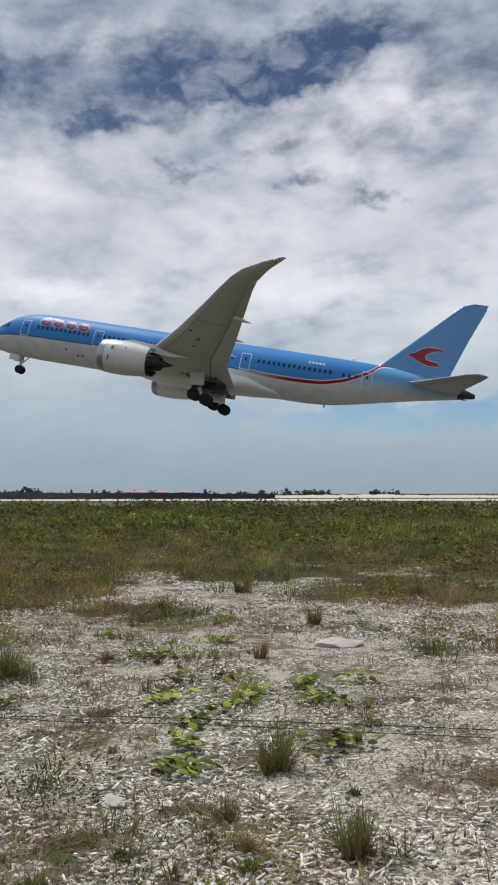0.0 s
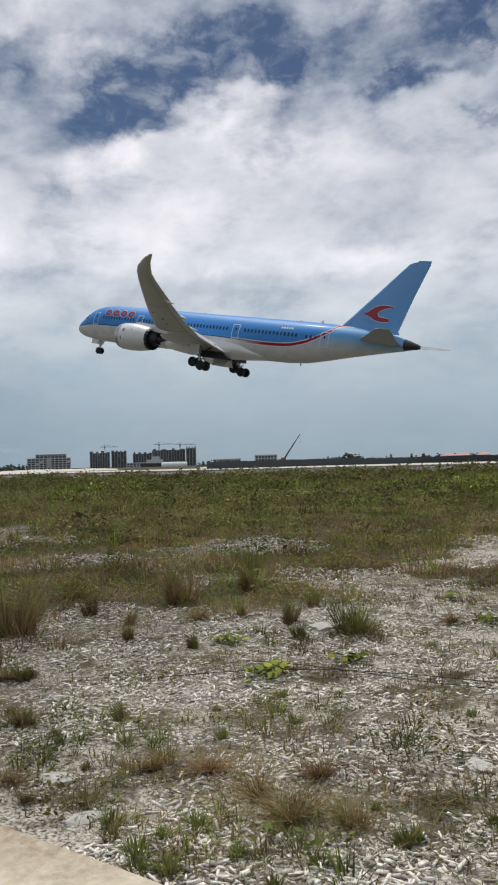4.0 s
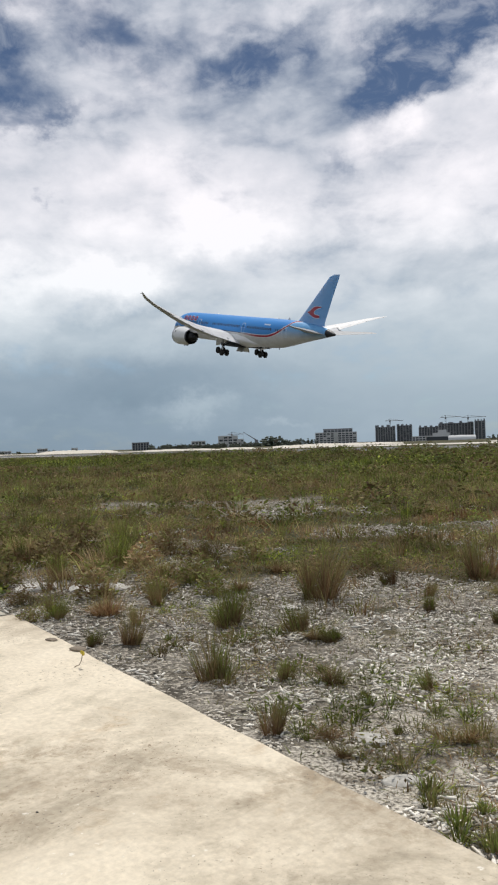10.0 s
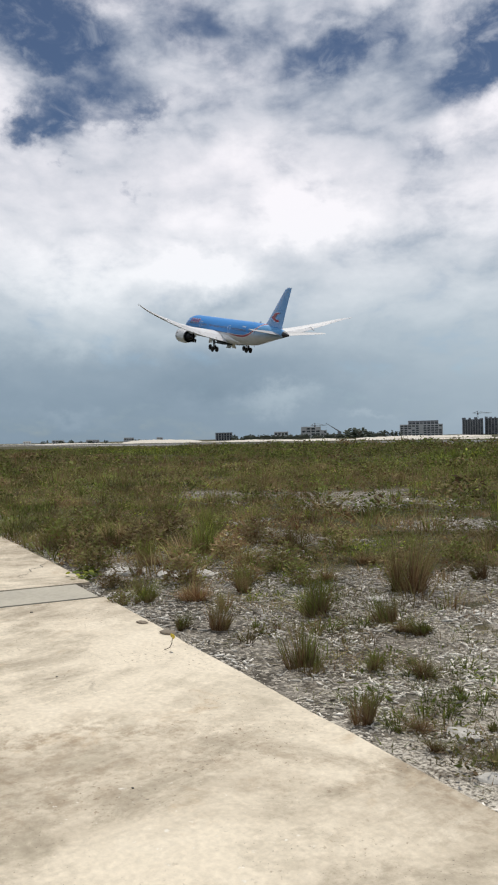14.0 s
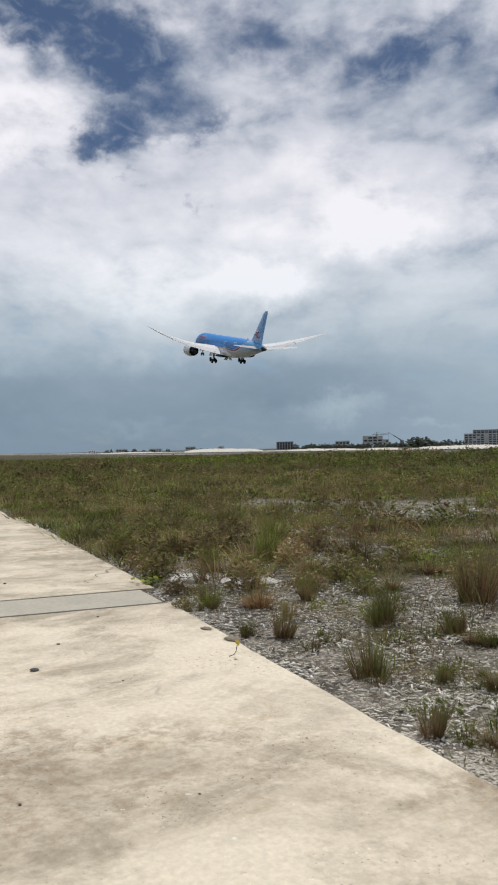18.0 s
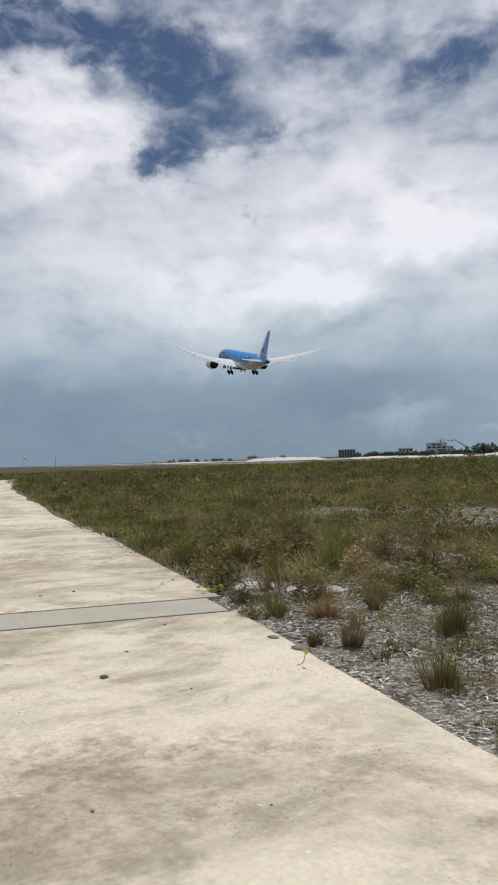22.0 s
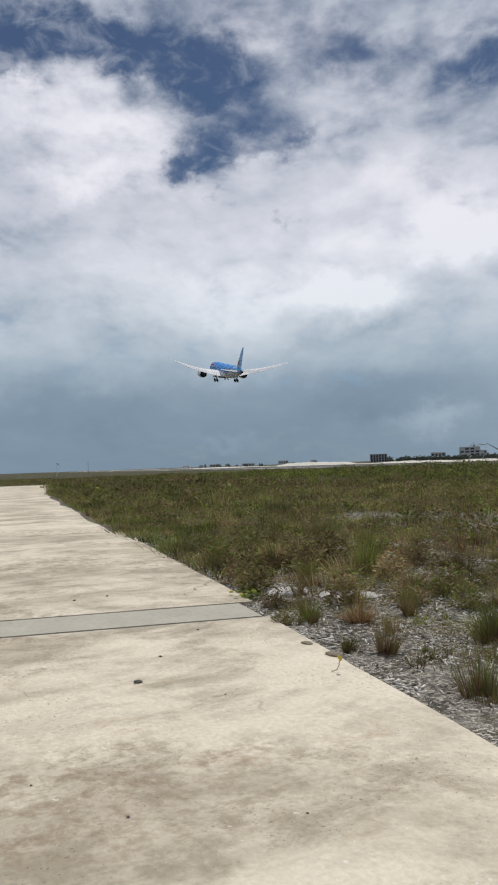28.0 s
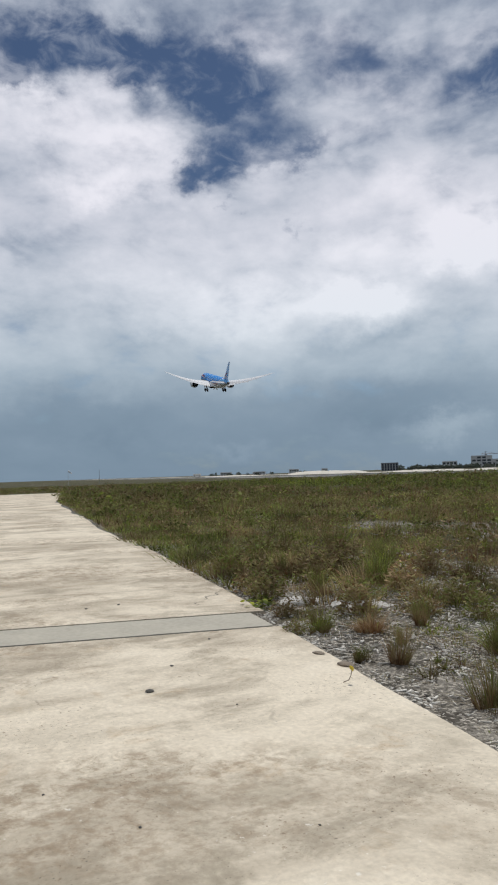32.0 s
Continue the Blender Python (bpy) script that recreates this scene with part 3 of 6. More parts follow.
BELLY = [(20.5, 1.2, -2.7, 0.3), (22.5, 2.5, -3.15, 0.9), (25, 3.1, -3.42, 1.5), (29, 3.25, -3.5, 1.7), (33, 3.2, -3.45, 1.65), (36, 2.9, -3.25, 1.3), (39, 1.9, -3.0, 0.6), (40.5, 0.8, -2.85, 0.2)]
rings(bm, [[(31 - s, w * math.cos(a), zb + h + h * math.sin(a)) for a in [2 * math.pi * k / 28 for k in range(28)]] for s, w, zb, h in BELLY])
part("belly_fairing", bm, WHITE, plane, smooth=True)

TOP = ([0, 0.015, 0.04, 0.12, 0.25, 0.45, 0.65, 0.85, 1], [0, 0.018, 0.03, 0.05, 0.066, 0.07, 0.055, 0.028, 0.003])
BASE = ([0, 0.015, 0.04, 0.12, 0.25, 0.45, 0.65, 0.85, 1], [0, -0.013, -0.02, -0.032, -0.042, -0.043, -0.03, -0.01, -0.002])


def foil(name, sections, mat, side=1, upright=False, label="", x0=0.0, x1=1.0, drop=0.0, rise=0.0):
    """A wing skin through (span, leading station, chord, height, thickness factor); x0 to x1 is the part of the chord it takes, drop its angle down, rise the wing's set."""
    bm = bmesh.new()
    loops = []
    share = [x0 + (x1 - x0) * (0.5 - 0.5 * math.cos(math.pi * k / 12)) for k in range(13)]
    for span, le, chord, z, th in sections:
        lp = []
        for row, cs in ((TOP, share[::-1]), (BASE, share[(0 if x0 > 0 else 1):])):
            for c in cs:
                cz = float(np.interp(c, *row)) * th
                if upright:
                    half = (float(np.interp(c, *TOP)) - float(np.interp(c, *BASE))) / 2 * th * chord
                    lp.append((31 - le - c * chord, half if row is TOP else -half, span))
                else:
                    lp.append((31 - le - c * chord, side * span, z + (cz - (c - x0) * math.tan(drop) - (c - 0.4) * rise) * chord))
        loops.append(lp)
    rings(bm, loops)
    bmesh.ops.recalc_face_normals(bm, faces=bm.faces[:])
    return part(name, bm, mat, plane, label, smooth=True)


def wing_at(y):
    """Leading station, chord and height of the wing at a span."""
    le = np.interp(y, [2.0, 26.0, 27.5, 28.8, 29.65], [20.9, 37.4, 38.9, 40.9, 42.6])
    te = np.interp(y, [2.0, 10.2, 26.0, 28.0, 29.65], [34.5, 34.9, 39.9, 41.3, 43.0])
    z = np.interp(y, [2.0, 6, 10, 15, 20, 24, 27, 29.65], [-1.75, -1.25, -0.62, 0.45, 1.95, 3.3, 4.45, 5.55])
    return float(le), float(te - le), float(z)


SPANS = [2.0, 4.0, 6.0, 8.0, 10.2, 13, 16, 19, 22, 24.5, 26.38, 26.42, 27.5, 28.2, 28.8, 29.3, 29.65]
RISE = 0.075
for side in (1, -1):
    def span_rows(ys):
        return [(y, *wing_at(y), 1.4 if y < 6 else 1.55) for y in ys]

    foil("wing", span_rows([y for y in SPANS if y < 26.4]), WING_GREY, side, x1=0.79, rise=RISE)
    foil("wing_tip", span_rows([26.38] + [y for y in SPANS if y > 26.4]), WING_GREY, side, rise=RISE)
    # flaps hang a little open behind the wing
    for a, c in ((2.2, 10.15), (10.25, 20.4)):
        foil("flap", span_rows([a + (c - a) * k / 4 for k in range(5)]), WING_GREY, side, x0=0.775, drop=radians(12), rise=RISE)
    foil("aileron", span_rows([20.5, 22.0, 23.5, 25.0, 26.36]), WING_GREY, side, x0=0.775, drop=radians(4), rise=RISE)
    for ya, yb, ca, cb, wid, mat in ((3.0, 26.0, 0.10, 0.13, 0.007, SEAM), (3.0, 20.4, 0.765, 0.765, 0.012, SEAM), (20.5, 26.3, 0.765, 0.765, 0.012, SEAM), (13.4, 13.9, 0.42, 0.42, 0.055, SEAM), (15.2, 15.7, 0.4, 0.4, 0.06, SEAM), (16.6, 16.9, 0.18, 0.18, 0.05, DARK), (6.8, 7.0, 0.14, 0.72, 0.006, SEAM),
                                     (4.2, 4.7, 0.5, 0.5, 0.09, SEAM), (11.0, 11.3, 0.14, 0.72, 0.006, SEAM), (19.0, 19.2, 0.14, 0.72, 0.007, SEAM)):
        bm = bmesh.new()
        cross = cb - ca > 0.3
        rows = []
        for i in range(13):
            q = i / 12
            y = ya if cross else ya + (yb - ya) * q
            c = ca + (cb - ca) * q
            pair = []
            for d in (-1, 1):
                yy, cc = (y + d * 0.04, c) if cross else (y, c + d * wid / 2)
                le, ch, z = wing_at(yy)
                pair.append(bm.verts.new((31 - le - cc * ch, side * yy, z + (float(np.interp(cc, *BASE)) * (1.4 if yy < 6 else 1.55) - (cc - 0.4) * RISE) * ch - 0.03)))
            rows.append(pair)
        for a, b in zip(rows, rows[1:]):
            bm.faces.new((a[0], b[0], b[1], a[1]))
        part("wing_panel", bm, mat, plane)
    for y, ln in ((5.6, 3.0), (12.6, 2.7), (16.6, 2.4), (20.6, 2.0)):
        le, ch, z = wing_at(y)
        s0 = le + ch * 0.74
        bm = bmesh.new()
        rings(bm, [[(31 - (s0 + q * ln), side * y + w * math.cos(a), z - 0.05 - d + w * 1.3 * math.sin(a)) for a in [2 * math.pi * k / 12 for k in range(12)]]
                   for q, w, d in ((0, 0.04, 0.10), (0.15, 0.12, 0.2), (0.4, 0.16, 0.32), (0.7, 0.12, 0.46), (1.0, 0.02, 0.56))])
        part("flap_fairing", bm, WING_GREY, plane, smooth=True)
    foil("tailplane", [(0.9, 53.6, 6.4, 0.95, 0.95), (3.5, 55.7, 4.75, 1.18, 1.1), (7.0, 58.4, 3.1, 1.5, 1.1), (9.2, 60.05, 2.1, 1.72, 1.1), (9.84, 61.0, 1.25, 1.8, 1.0)], TAIL_GREY, side, rise=0.06)
    # engine
    ye, ze = side * 10.0, -2.3
    engine = new("engine")
    engine.parent = plane
    bm = bmesh.new()
    spin(bm, [(21.6, 1.45), (20.8, 1.47), (20.5, 1.56), (20.42, 1.64), (20.5, 1.72), (20.9, 1.82), (21.8, 1.92), (23.0, 1.93), (24.4, 1.84), (25.6, 1.67), (26.12, 1.58)], ze, ye)
    part("nacelle", bm, WHITE, engine, "white engine nacelle", smooth=True)
    bm = bmesh.new()
    spin(bm, [(20.5, 1.57), (20.40, 1.62), (20.39, 1.66), (20.44, 1.71), (20.62, 1.785), (21.0, 1.855), (21.25, 1.885)], ze, ye)
    part("inlet_lip", bm, STEEL, engine, "bare metal inlet lip", smooth=True)
    bm = bmesh.new()
    spin(bm, [(25.6, 1.3), (25.9, 1.60), (26.13, 1.585), (26.3, 1.54)], ze, ye, 36, 0.45)
    part("chevron_nozzle", bm, DARK, engine, "dark sawtooth nozzle")
    bm = bmesh.new()
    spin(bm, [(24.6, 1.35), (25.5, 1.15), (26.6, 1.0), (27.3, 0.8), (27.5, 0.62), (27.3, 0.5), (28.2, 0.25), (28.9, 0.03)], ze, ye)
    part("core_exhaust", bm, DARK, engine, smooth=True)
    bm = bmesh.new()
    spin(bm, [(21.1, 0.02), (21.25, 0.2), (21.6, 0.42), (21.62, 1.46)], ze, ye)
    part("fan", bm, DARK, engine)
    for s0, s1, a0, a1, mat in ((22.0, 22.35, 0.30, 0.55, SEAM), (21.75, 21.95, -0.35, -0.05, SEAM), (22.5, 22.62, -0.75, 0.85, WING_GREY), (24.55, 24.62, -1.2, 1.2, WING_GREY), (23.6, 23.75, 0.5, 0.58, DARK)):
        bm = bmesh.new()
        k = 6
        vs = []
        for st in (s0, s1):
            r = float(np.interp(st, [20.9, 21.8, 23.0, 24.4, 25.6], [1.82, 1.92, 1.93, 1.84, 1.67])) + 0.015
            vs.append([bm.verts.new((31 - st, ye + side * r * math.cos(a0 + (a1 - a0) * i / k), ze + r * math.sin(a0 + (a1 - a0) * i / k))) for i in range(k + 1)])
        for i in range(k):
            bm.faces.new((vs[0][i], vs[0][i + 1], vs[1][i + 1], vs[1][i]))
        part("nacelle_panel", bm, mat, engine)
    for k in range(18):
        a = 2 * math.pi * k / 18
        bm = bmesh.new()
        box(bm, -0.02, -0.12, 0.4, 0.02, 0.12, 1.44, Matrix.Translation((31 - 21.5, ye, ze)) @ Matrix.Rotation(a, 4, "X") @ Matrix.Rotation(0.6, 4, "Z"))
        part("fan_blade", bm, STEEL, engine)
    bm = bmesh.new()
    le, ch, z = wing_at(10.0)
    rings(bm, [[(31 - s, ye + w * sx, zz) for sx, zz in ((-1, zl), (1, zl), (1, zh), (-1, zh))] for s, w, zl, zh in
               ((22.2, 0.05, -0.5, -0.42), (23.6, 0.24, -0.6, -0.12), (26.2, 0.3, -1.2, -0.3), (28.2, 0.28, -1.4, -0.5), (31.0, 0.16, -1.1, -0.7), (32.6, 0.03, -0.95, -0.8))])
    part("pylon", bm, WHITE, engine)

foil("fin", [(2.2, 49.4, 9.6, 0, 0.6), (2.9, 50.6, 8.0, 0, 0.75), (4.0, 51.75, 7.2, 0, 0.85), (7.0, 54.75, 5.3, 0, 0.85), (10.0, 57.7, 3.45, 0, 0.85), (11.2, 58.9, 2.75, 0, 0.8), (11.65, 60.1, 1.7, 0, 0.6)], TAIL_BLUE, 1, True)
foil("rudder", [(2.75, 57.1, 1.7, 0, 0.5), (7.0, 58.75, 1.42, 0, 0.5), (11.2, 60.75, 0.98, 0, 0.5)], TAIL_BLUE, 1, True)


BIRD = [((57.7, 5.67), (57.65, 5.63)), ((56.8, 5.75), (56.75, 5.48)), ((55.9, 5.72), (56.05, 5.18)), ((55.1, 5.42), (55.75, 4.95)), ((54.5, 4.95), (55.62, 4.75)), ((53.65, 4.6), (55.62, 4.64)),
        ((54.2, 4.42), (55.65, 4.5)), ((54.8, 4.15), (55.75, 4.35)), ((55.5, 3.82), (56.0, 4.24)), ((56.3, 3.7), (56.4, 4.16)), ((57.3, 3.76), (57.2, 4.08))]


def emblem(side, grow, lift, mat, label):
    """A plain curved shape that lies on the fin."""
    bm = bmesh.new()
    rows = []
    for outer, inner in BIRD:
        t = (Vector(outer) - Vector(inner)).normalized() * grow
        pair = []
        for (s, z), g in ((outer, 1), (inner, -1)):
            s, z = s + t.x * g, z + t.y * g
            chord = np.interp(z, [2.9, 4.0, 7.0], [8.0, 7.2, 5.3])
            c = (s - np.interp(z, [2.9, 4.0, 7.0], [50.6, 51.75, 54.75])) / chord
            y = np.interp(c, [0, 0.04, 0.12, 0.25, 0.45, 0.65, 0.85, 1], [0, 0.025, 0.041, 0.054, 0.0565, 0.0425, 0.019, 0]) * 0.85 * chord
            pair.append(bm.verts.new((31 - s, side * (y + lift), z)))
        rows.append(pair)
    for a, c in zip(rows, rows[1:]):
        bm.faces.new((a[0], c[0], c[1], a[1]))
    part("fin_emblem", bm, mat, plane, label)


def decal(name, st0, st1, z0, z1, side, mat, lift=0.02, grid=4, label="", hole=0.0, parent=None):
    """A patch that lies on the fuselage side; hole leaves a frame of that width."""
    bm = bmesh.new()

    def sheet(a, b, c, d):
        vs = [[bm.verts.new(skin(a + (b - a) * i / grid, c + (d - c) * j / grid, side, lift)) for j in range(grid + 1)] for i in range(grid + 1)]
        for i in range(grid):
            for j in range(grid):
                bm.faces.new((vs[i][j], vs[i + 1][j], vs[i + 1][j + 1], vs[i][j + 1]))
    if hole:
        sheet(st0, st1, z0, z0 + hole)
        sheet(st0, st1, z1 - hole, z1)
        sheet(st0, st0 + hole, z0 + hole, z1 - hole)
        sheet(st1 - hole, st1, z0 + hole, z1 - hole)
    else:
        sheet(st0, st1, z0, z1)
    return part(name, bm, mat, parent or plane, label)


for side in (1, -1):
    emblem(side, 0.14, 0.045, PALE, "pale outline of the fin emblem")
    emblem(side, 0.05, 0.075, RED, "plain red curved shape on the fin")
    # cabin windows: one shared pane, slid along the cabin
    pane = None
    for a, b in ((8.3, 15.6), (17.2, 20.6), (22.6, 33.6), (36.8, 45.9)):
        s = a
        while s < b:
            if pane is None:
                pane = decal("cabin_window", 11.86, 12.14, 0.56, 1.04, side, GLASS, 0.012, 2)
                pane.location.x = 12.0 - s
            else:
                w = pane.copy()
                scene.collection.objects.link(w)
                w.location.x = 12.0 - s
            s += 0.61
    for s in (46.9, 47.6, 48.3):
        decal("cabin_window", s - 0.14, s + 0.14, 0.5, 0.95, side, GLASS, 0.012, 2)
    for s in (6.5, 16.4, 35.2, 49.6):
        zc = 0.55
        door = decal("cabin_door", s - 0.62, s + 0.62, zc - 1.05, zc + 1.0, side, PALE, 0.015, 4, "pale outlined cabin door", 0.09)
        decal("door_window", s - 0.1, s + 0.1, zc + 0.1, zc + 0.5, side, GLASS, 0.02, 2, "", 0, door)
    # plain red blocks where the airline's title stands
    for k, a in enumerate((8.3, 10.0, 11.7, 13.4)):
        for mat, lift, o, hw, name in ((PALE, 0.022, 0.07, 0.2, "title_outline"), (RED, 0.04, 0.0, 0.34, "title_mark")):
            bm = bmesh.new()
            loop = []
            for i in range(24):
                w = 2 * math.pi * i / 24
                loop.append([bm.verts.new(skin(a + 0.72 - (0.72 + o - d * hw) * math.cos(w) - 0.12 * math.sin(w), 1.6 + (0.54 + o - d * hw) * math.sin(w), side, lift)) for d in (0, 1)])
            for i in range(24):
                p, q = loop[i], loop[(i + 1) % 24]
                bm.faces.new((p[0], q[0], q[1], p[1]))
            part(name, bm, mat, plane, "plain red ring on the forward cabin" if mat is RED else "pale outline of a red ring")
    for k in range(5):
        decal("registration_bar", 42.6 + k * 0.42, 42.9 + k * 0.42, 1.5, 1.78, side, PALE, 0.02, 2)
    # flight deck windows
    for a, b, c, d in ((2.35, 3.05, 0.2, 0.72), (3.15, 4.0, 0.35, 1.0)):
        decal("cockpit_window", a, b, c, d, side, GLASS, 0.02, 3)
    for s, z in ((12.4, -1.4), (14.0, -1.9), (14.6, -1.9), (17.2, -1.3)):
        decal("service_panel", s - 0.12, s + 0.12, z - 0.1, z + 0.1, side, DARK, 0.015, 2)
for s, w, h in ((19.5, 1.6, 0.22), (26.5, 0.8, 0.14), (44.0, 0.5, 0.2), (47.5, 0.3, 0.45)):
    bm = bmesh.new()
    rings(bm, [[(31 - (s + q * w), 0.25 * k * math.cos(a), 2.93 + h * k * max(0.0, math.sin(a))) for a in [math.pi * i / 8 for i in range(9)]] for q, k in ((-0.5, 0.1), (-0.2, 0.9), (0.2, 1.0), (0.5, 0.1))], True, True, False)
    part("antenna", bm, WHITE, plane)
bm = bmesh.new()
box(bm, 31 - 45.1, -0.02, -3.1, 31 - 44.95, 0.02, -2.7)
part("tail_skid_blade", bm, DARK, plane)


def wheel(parent, x, y, z, r, w):
    bm = bmesh.new()
    prof = [(-w / 2, r * 0.55), (-w / 2, r * 0.8), (-w * 0.4, r * 0.95), (-w * 0.2, r), (w * 0.2, r), (w * 0.4, r * 0.95), (w / 2, r * 0.8), (w / 2, r * 0.55)]
    rings(bm, [[(x + rr * math.cos(a), y + o, z + rr * math.sin(a)) for a in [2 * math.pi * k / 24 for k in range(24)]] for o, rr in prof])
    tyre = part("tyre", bm, RUBBER, parent, smooth=True)
    bm = bmesh.new()
    rod(bm, (x, y - w * 0.42, z), (x, y + w * 0.42, z), r * 0.5, seg=16)
    part("rim", bm, DARK, parent)
    return tyre


# solid dark boxes under the belly stand in for shade inside the wheel bays
for side in (1, -1):
    bm = bmesh.new()
    box(bm, 31 - 33.4, min(side * 0.5, side * 3.3), -3.62, 31 - 29.4, max(side * 0.5, side * 3.3), -2.7)
    part("gear_bay_shade", bm, DARK, plane, "dark box standing in for the shade inside the open wheel bay")
nose_gear = new("nose_gear")
nose_gear.parent = plane
bm = bmesh.new()
rod(bm, (31 - 5.3, 0, -2.6), (31 - 5.47, 0, -4.6), 0.17)
rod(bm, (31 - 5.45, -0.4, -4.62), (31 - 5.45, 0.4, -4.62), 0.08)
rod(bm, (31 - 6.6, 0, -2.7), (31 - 5.45, 0, -3.9), 0.07)
part("strut", bm, STEEL, nose_gear)
for y in (-0.34, 0.34):
    wheel(nose_gear, 31 - 5.47, y, -4.62, 0.55, 0.36)
for side in (1, -1):
    bm = bmesh.new()
    box(bm, 31 - 5.4, side * 0.62, -3.55, 31 - 4.0, side * 0.66, -2.6)
    part("gear_door", bm, WHITE, nose_gear)
for side in (1, -1):
    gear = new("main_gear")
    gear.parent = plane
    y = side * 4.93
    bm = bmesh.new()
    rod(bm, (31 - 30.6, side * 4.6, -1.8), (31 - 31.14, y, -4.7), 0.27, 0.2)
    part("strut", bm, STEEL, gear, smooth=True)
    for a, c, r in (((31.0, 2.6, -2.6), (31.1, 4.93, -3.6), 0.14), ((28.6, 4.4, -2.0), (31.0, 4.93, -3.7), 0.13), ((32.6, 4.3, -2.1), (31.2, 4.93, -3.4), 0.1)):
        bm = bmesh.new()
        rod(bm, (31 - a[0], side * a[1], a[2]), (31 - c[0], side * c[1], c[2]), r)
        part("brace", bm, DARK, gear)
    bm = bmesh.new()
    for dz in (0.0, 0.5):
        rod(bm, (31 - 31.35, y, -3.4 - dz), (31 - 31.75, y, -3.75 - dz * 0.6), 0.07, seg=6)
    part("torque_link", bm, DARK, gear)
    bm = bmesh.new()
    rod(bm, (31 - 30.3, y, -4.56), (31 - 31.98, y, -4.98), 0.19)
    for q, dz in ((-0.75, 0.2), (0.75, -0.2)):
        rod(bm, (31 - 31.14 - q, y - 0.75, -4.76 + dz), (31 - 31.14 - q, y + 0.75, -4.76 + dz), 0.1)
    part("bogie_beam", bm, DARK, gear)
    for q, dz in ((-0.75, 0.2), (0.75, -0.2)):
        for o in (-0.62, 0.62):
            wheel(gear, 31 - 31.14 - q, y + o, -4.76 + dz, 0.7, 0.54)
    bm = bmesh.new()
    box(bm, -1.3, -0.04, -1.3, 1.3, 0.04, 0.0, Matrix.Translation((31 - 31.5, side * 0.35, -3.4)) @ Matrix.Rotation(side * 0.42, 4, "X"))
    part("gear_door", bm, WHITE, gear, "white belly gear door hanging open")
    bm = bmesh.new()
    box(bm, -1.0, -0.05, -2.1, 0.75, 0.05, 0.0, Matrix.Translation((31 - 30.3, side * 5.55, -1.45)) @ Matrix.Rotation(side * 0.12, 4, "X") @ Matrix.Rotation(0.12, 4, "Y"))
    part("leg_door", bm, WHITE, gear, "white leg door")
for q, y, z, col in ((42.0, 29.5, 5.3, WHITE), (42.0, -29.5, 5.3, WHITE)):
    bm = bmesh.new()
    bmesh.ops.create_icosphere(bm, subdivisions=1, radius=0.12, matrix=Matrix.Translation((31 - q, y, z)))
    part("position_light", bm, col, plane)

# ---------------------------------------------------------------- the ground. u runs along the concrete path, v from it to the runway
PU, PV = np.array([-0.9816, 0.1908]), np.array([0.1908, 0.9816])
EDGE = 2.5  # the path's edge


def at_uv(u, v):
    return np.outer(u, PU) + np.outer(v, PV) if np.ndim(u) else PU * u + PV * v


def uv(x, y):
    return x * PU[0] + y * PU[1], x * PV[0] + y * PV[1]


def lattice(x, y, seed):
    """Smooth value noise, 0 to 1, on arrays."""
    rs = np.random.RandomState(seed)
    table = rs.rand(256, 256)
    xi, yi = np.floor(x).astype(int), np.floor(y).astype(int)
    fx, fy = x - xi, y - yi
    fx, fy = fx * fx * (3 - 2 * fx), fy * fy * (3 - 2 * fy)
    q = lambda i, j: table[(xi + i) % 256, (yi + j) % 256]
    return (q(0, 0) * (1 - fx) + q(1, 0) * fx) * (1 - fy) + (q(0, 1) * (1 - fx) + q(1, 1) * fx) * fy


def cloudy(x, y, size, seed):
    return 0.55 * lattice(x / size, y / size, seed) + 0.3 * lattice(x / size * 2.1, y / size * 2.1, seed + 1) + 0.15 * lattice(x / size * 4.3, y / size * 4.3, seed + 2)


def covered(x, y):
    """How thickly plants cover the ground, 0 to 1."""
    u, v = uv(x, y)
    start = np.interp(u, [-10, 0, 4.5, 8, 12, 20, 26], [14.0, 12.4, 8.6, 4.6, 3.3, 2.8, 2.2])
    c = np.clip((v - start) / 5.0 + 0.5, 0.0, 1.0)
    n1, n2 = cloudy(x, y, 1.3, 5), cloudy(x, y, 5.0, 11)
    bare = np.clip((n2 - 0.6) * 8, 0, 1) * np.clip((30 - v) / 14, 0, 1) * np.interp(u, [4, 9], [1.0, 0.35])
    spots = np.clip((cloudy(x, y, 1.7, 13) - 0.53) * 9, 0, 1) * np.clip((26 - v) / 10, 0, 1)
    c = c - 0.62 * spots * c * np.interp(u, [5, 10], [1.0, 0.6])
    c = c * (0.75 + 0.5 * n1) - 0.5 * bare * (c > 0.2)
    c = np.maximum(c, 0.7 * np.clip((n1 - 0.47) * 6, 0, 1) * np.clip(2.4 * (cloudy(x, y, 0.45, 17) - 0.36), 0, 1))
    for px, py, pr in ((-15.6, 15.4, 2.4), (-12.6, 13.4, 1.7), (-5.8, 14.6, 1.6), (-8.6, 12.0, 1.2), (0.4, 14.4, 1.3), (-19.0, 14.0, 1.6)):
        d2 = ((x - px) ** 2 + (y - py) ** 2) / pr ** 2
        c = c * (1 - 0.8 * np.exp(-d2) * (0.5 + cloudy(x, y, 1.1, 19)).clip(0, 1))
    return np.where((v <= EDGE + 0.05) & (u > 94), 0.9, np.clip(c, 0.0, 1.0) * (v > EDGE + 0.05))


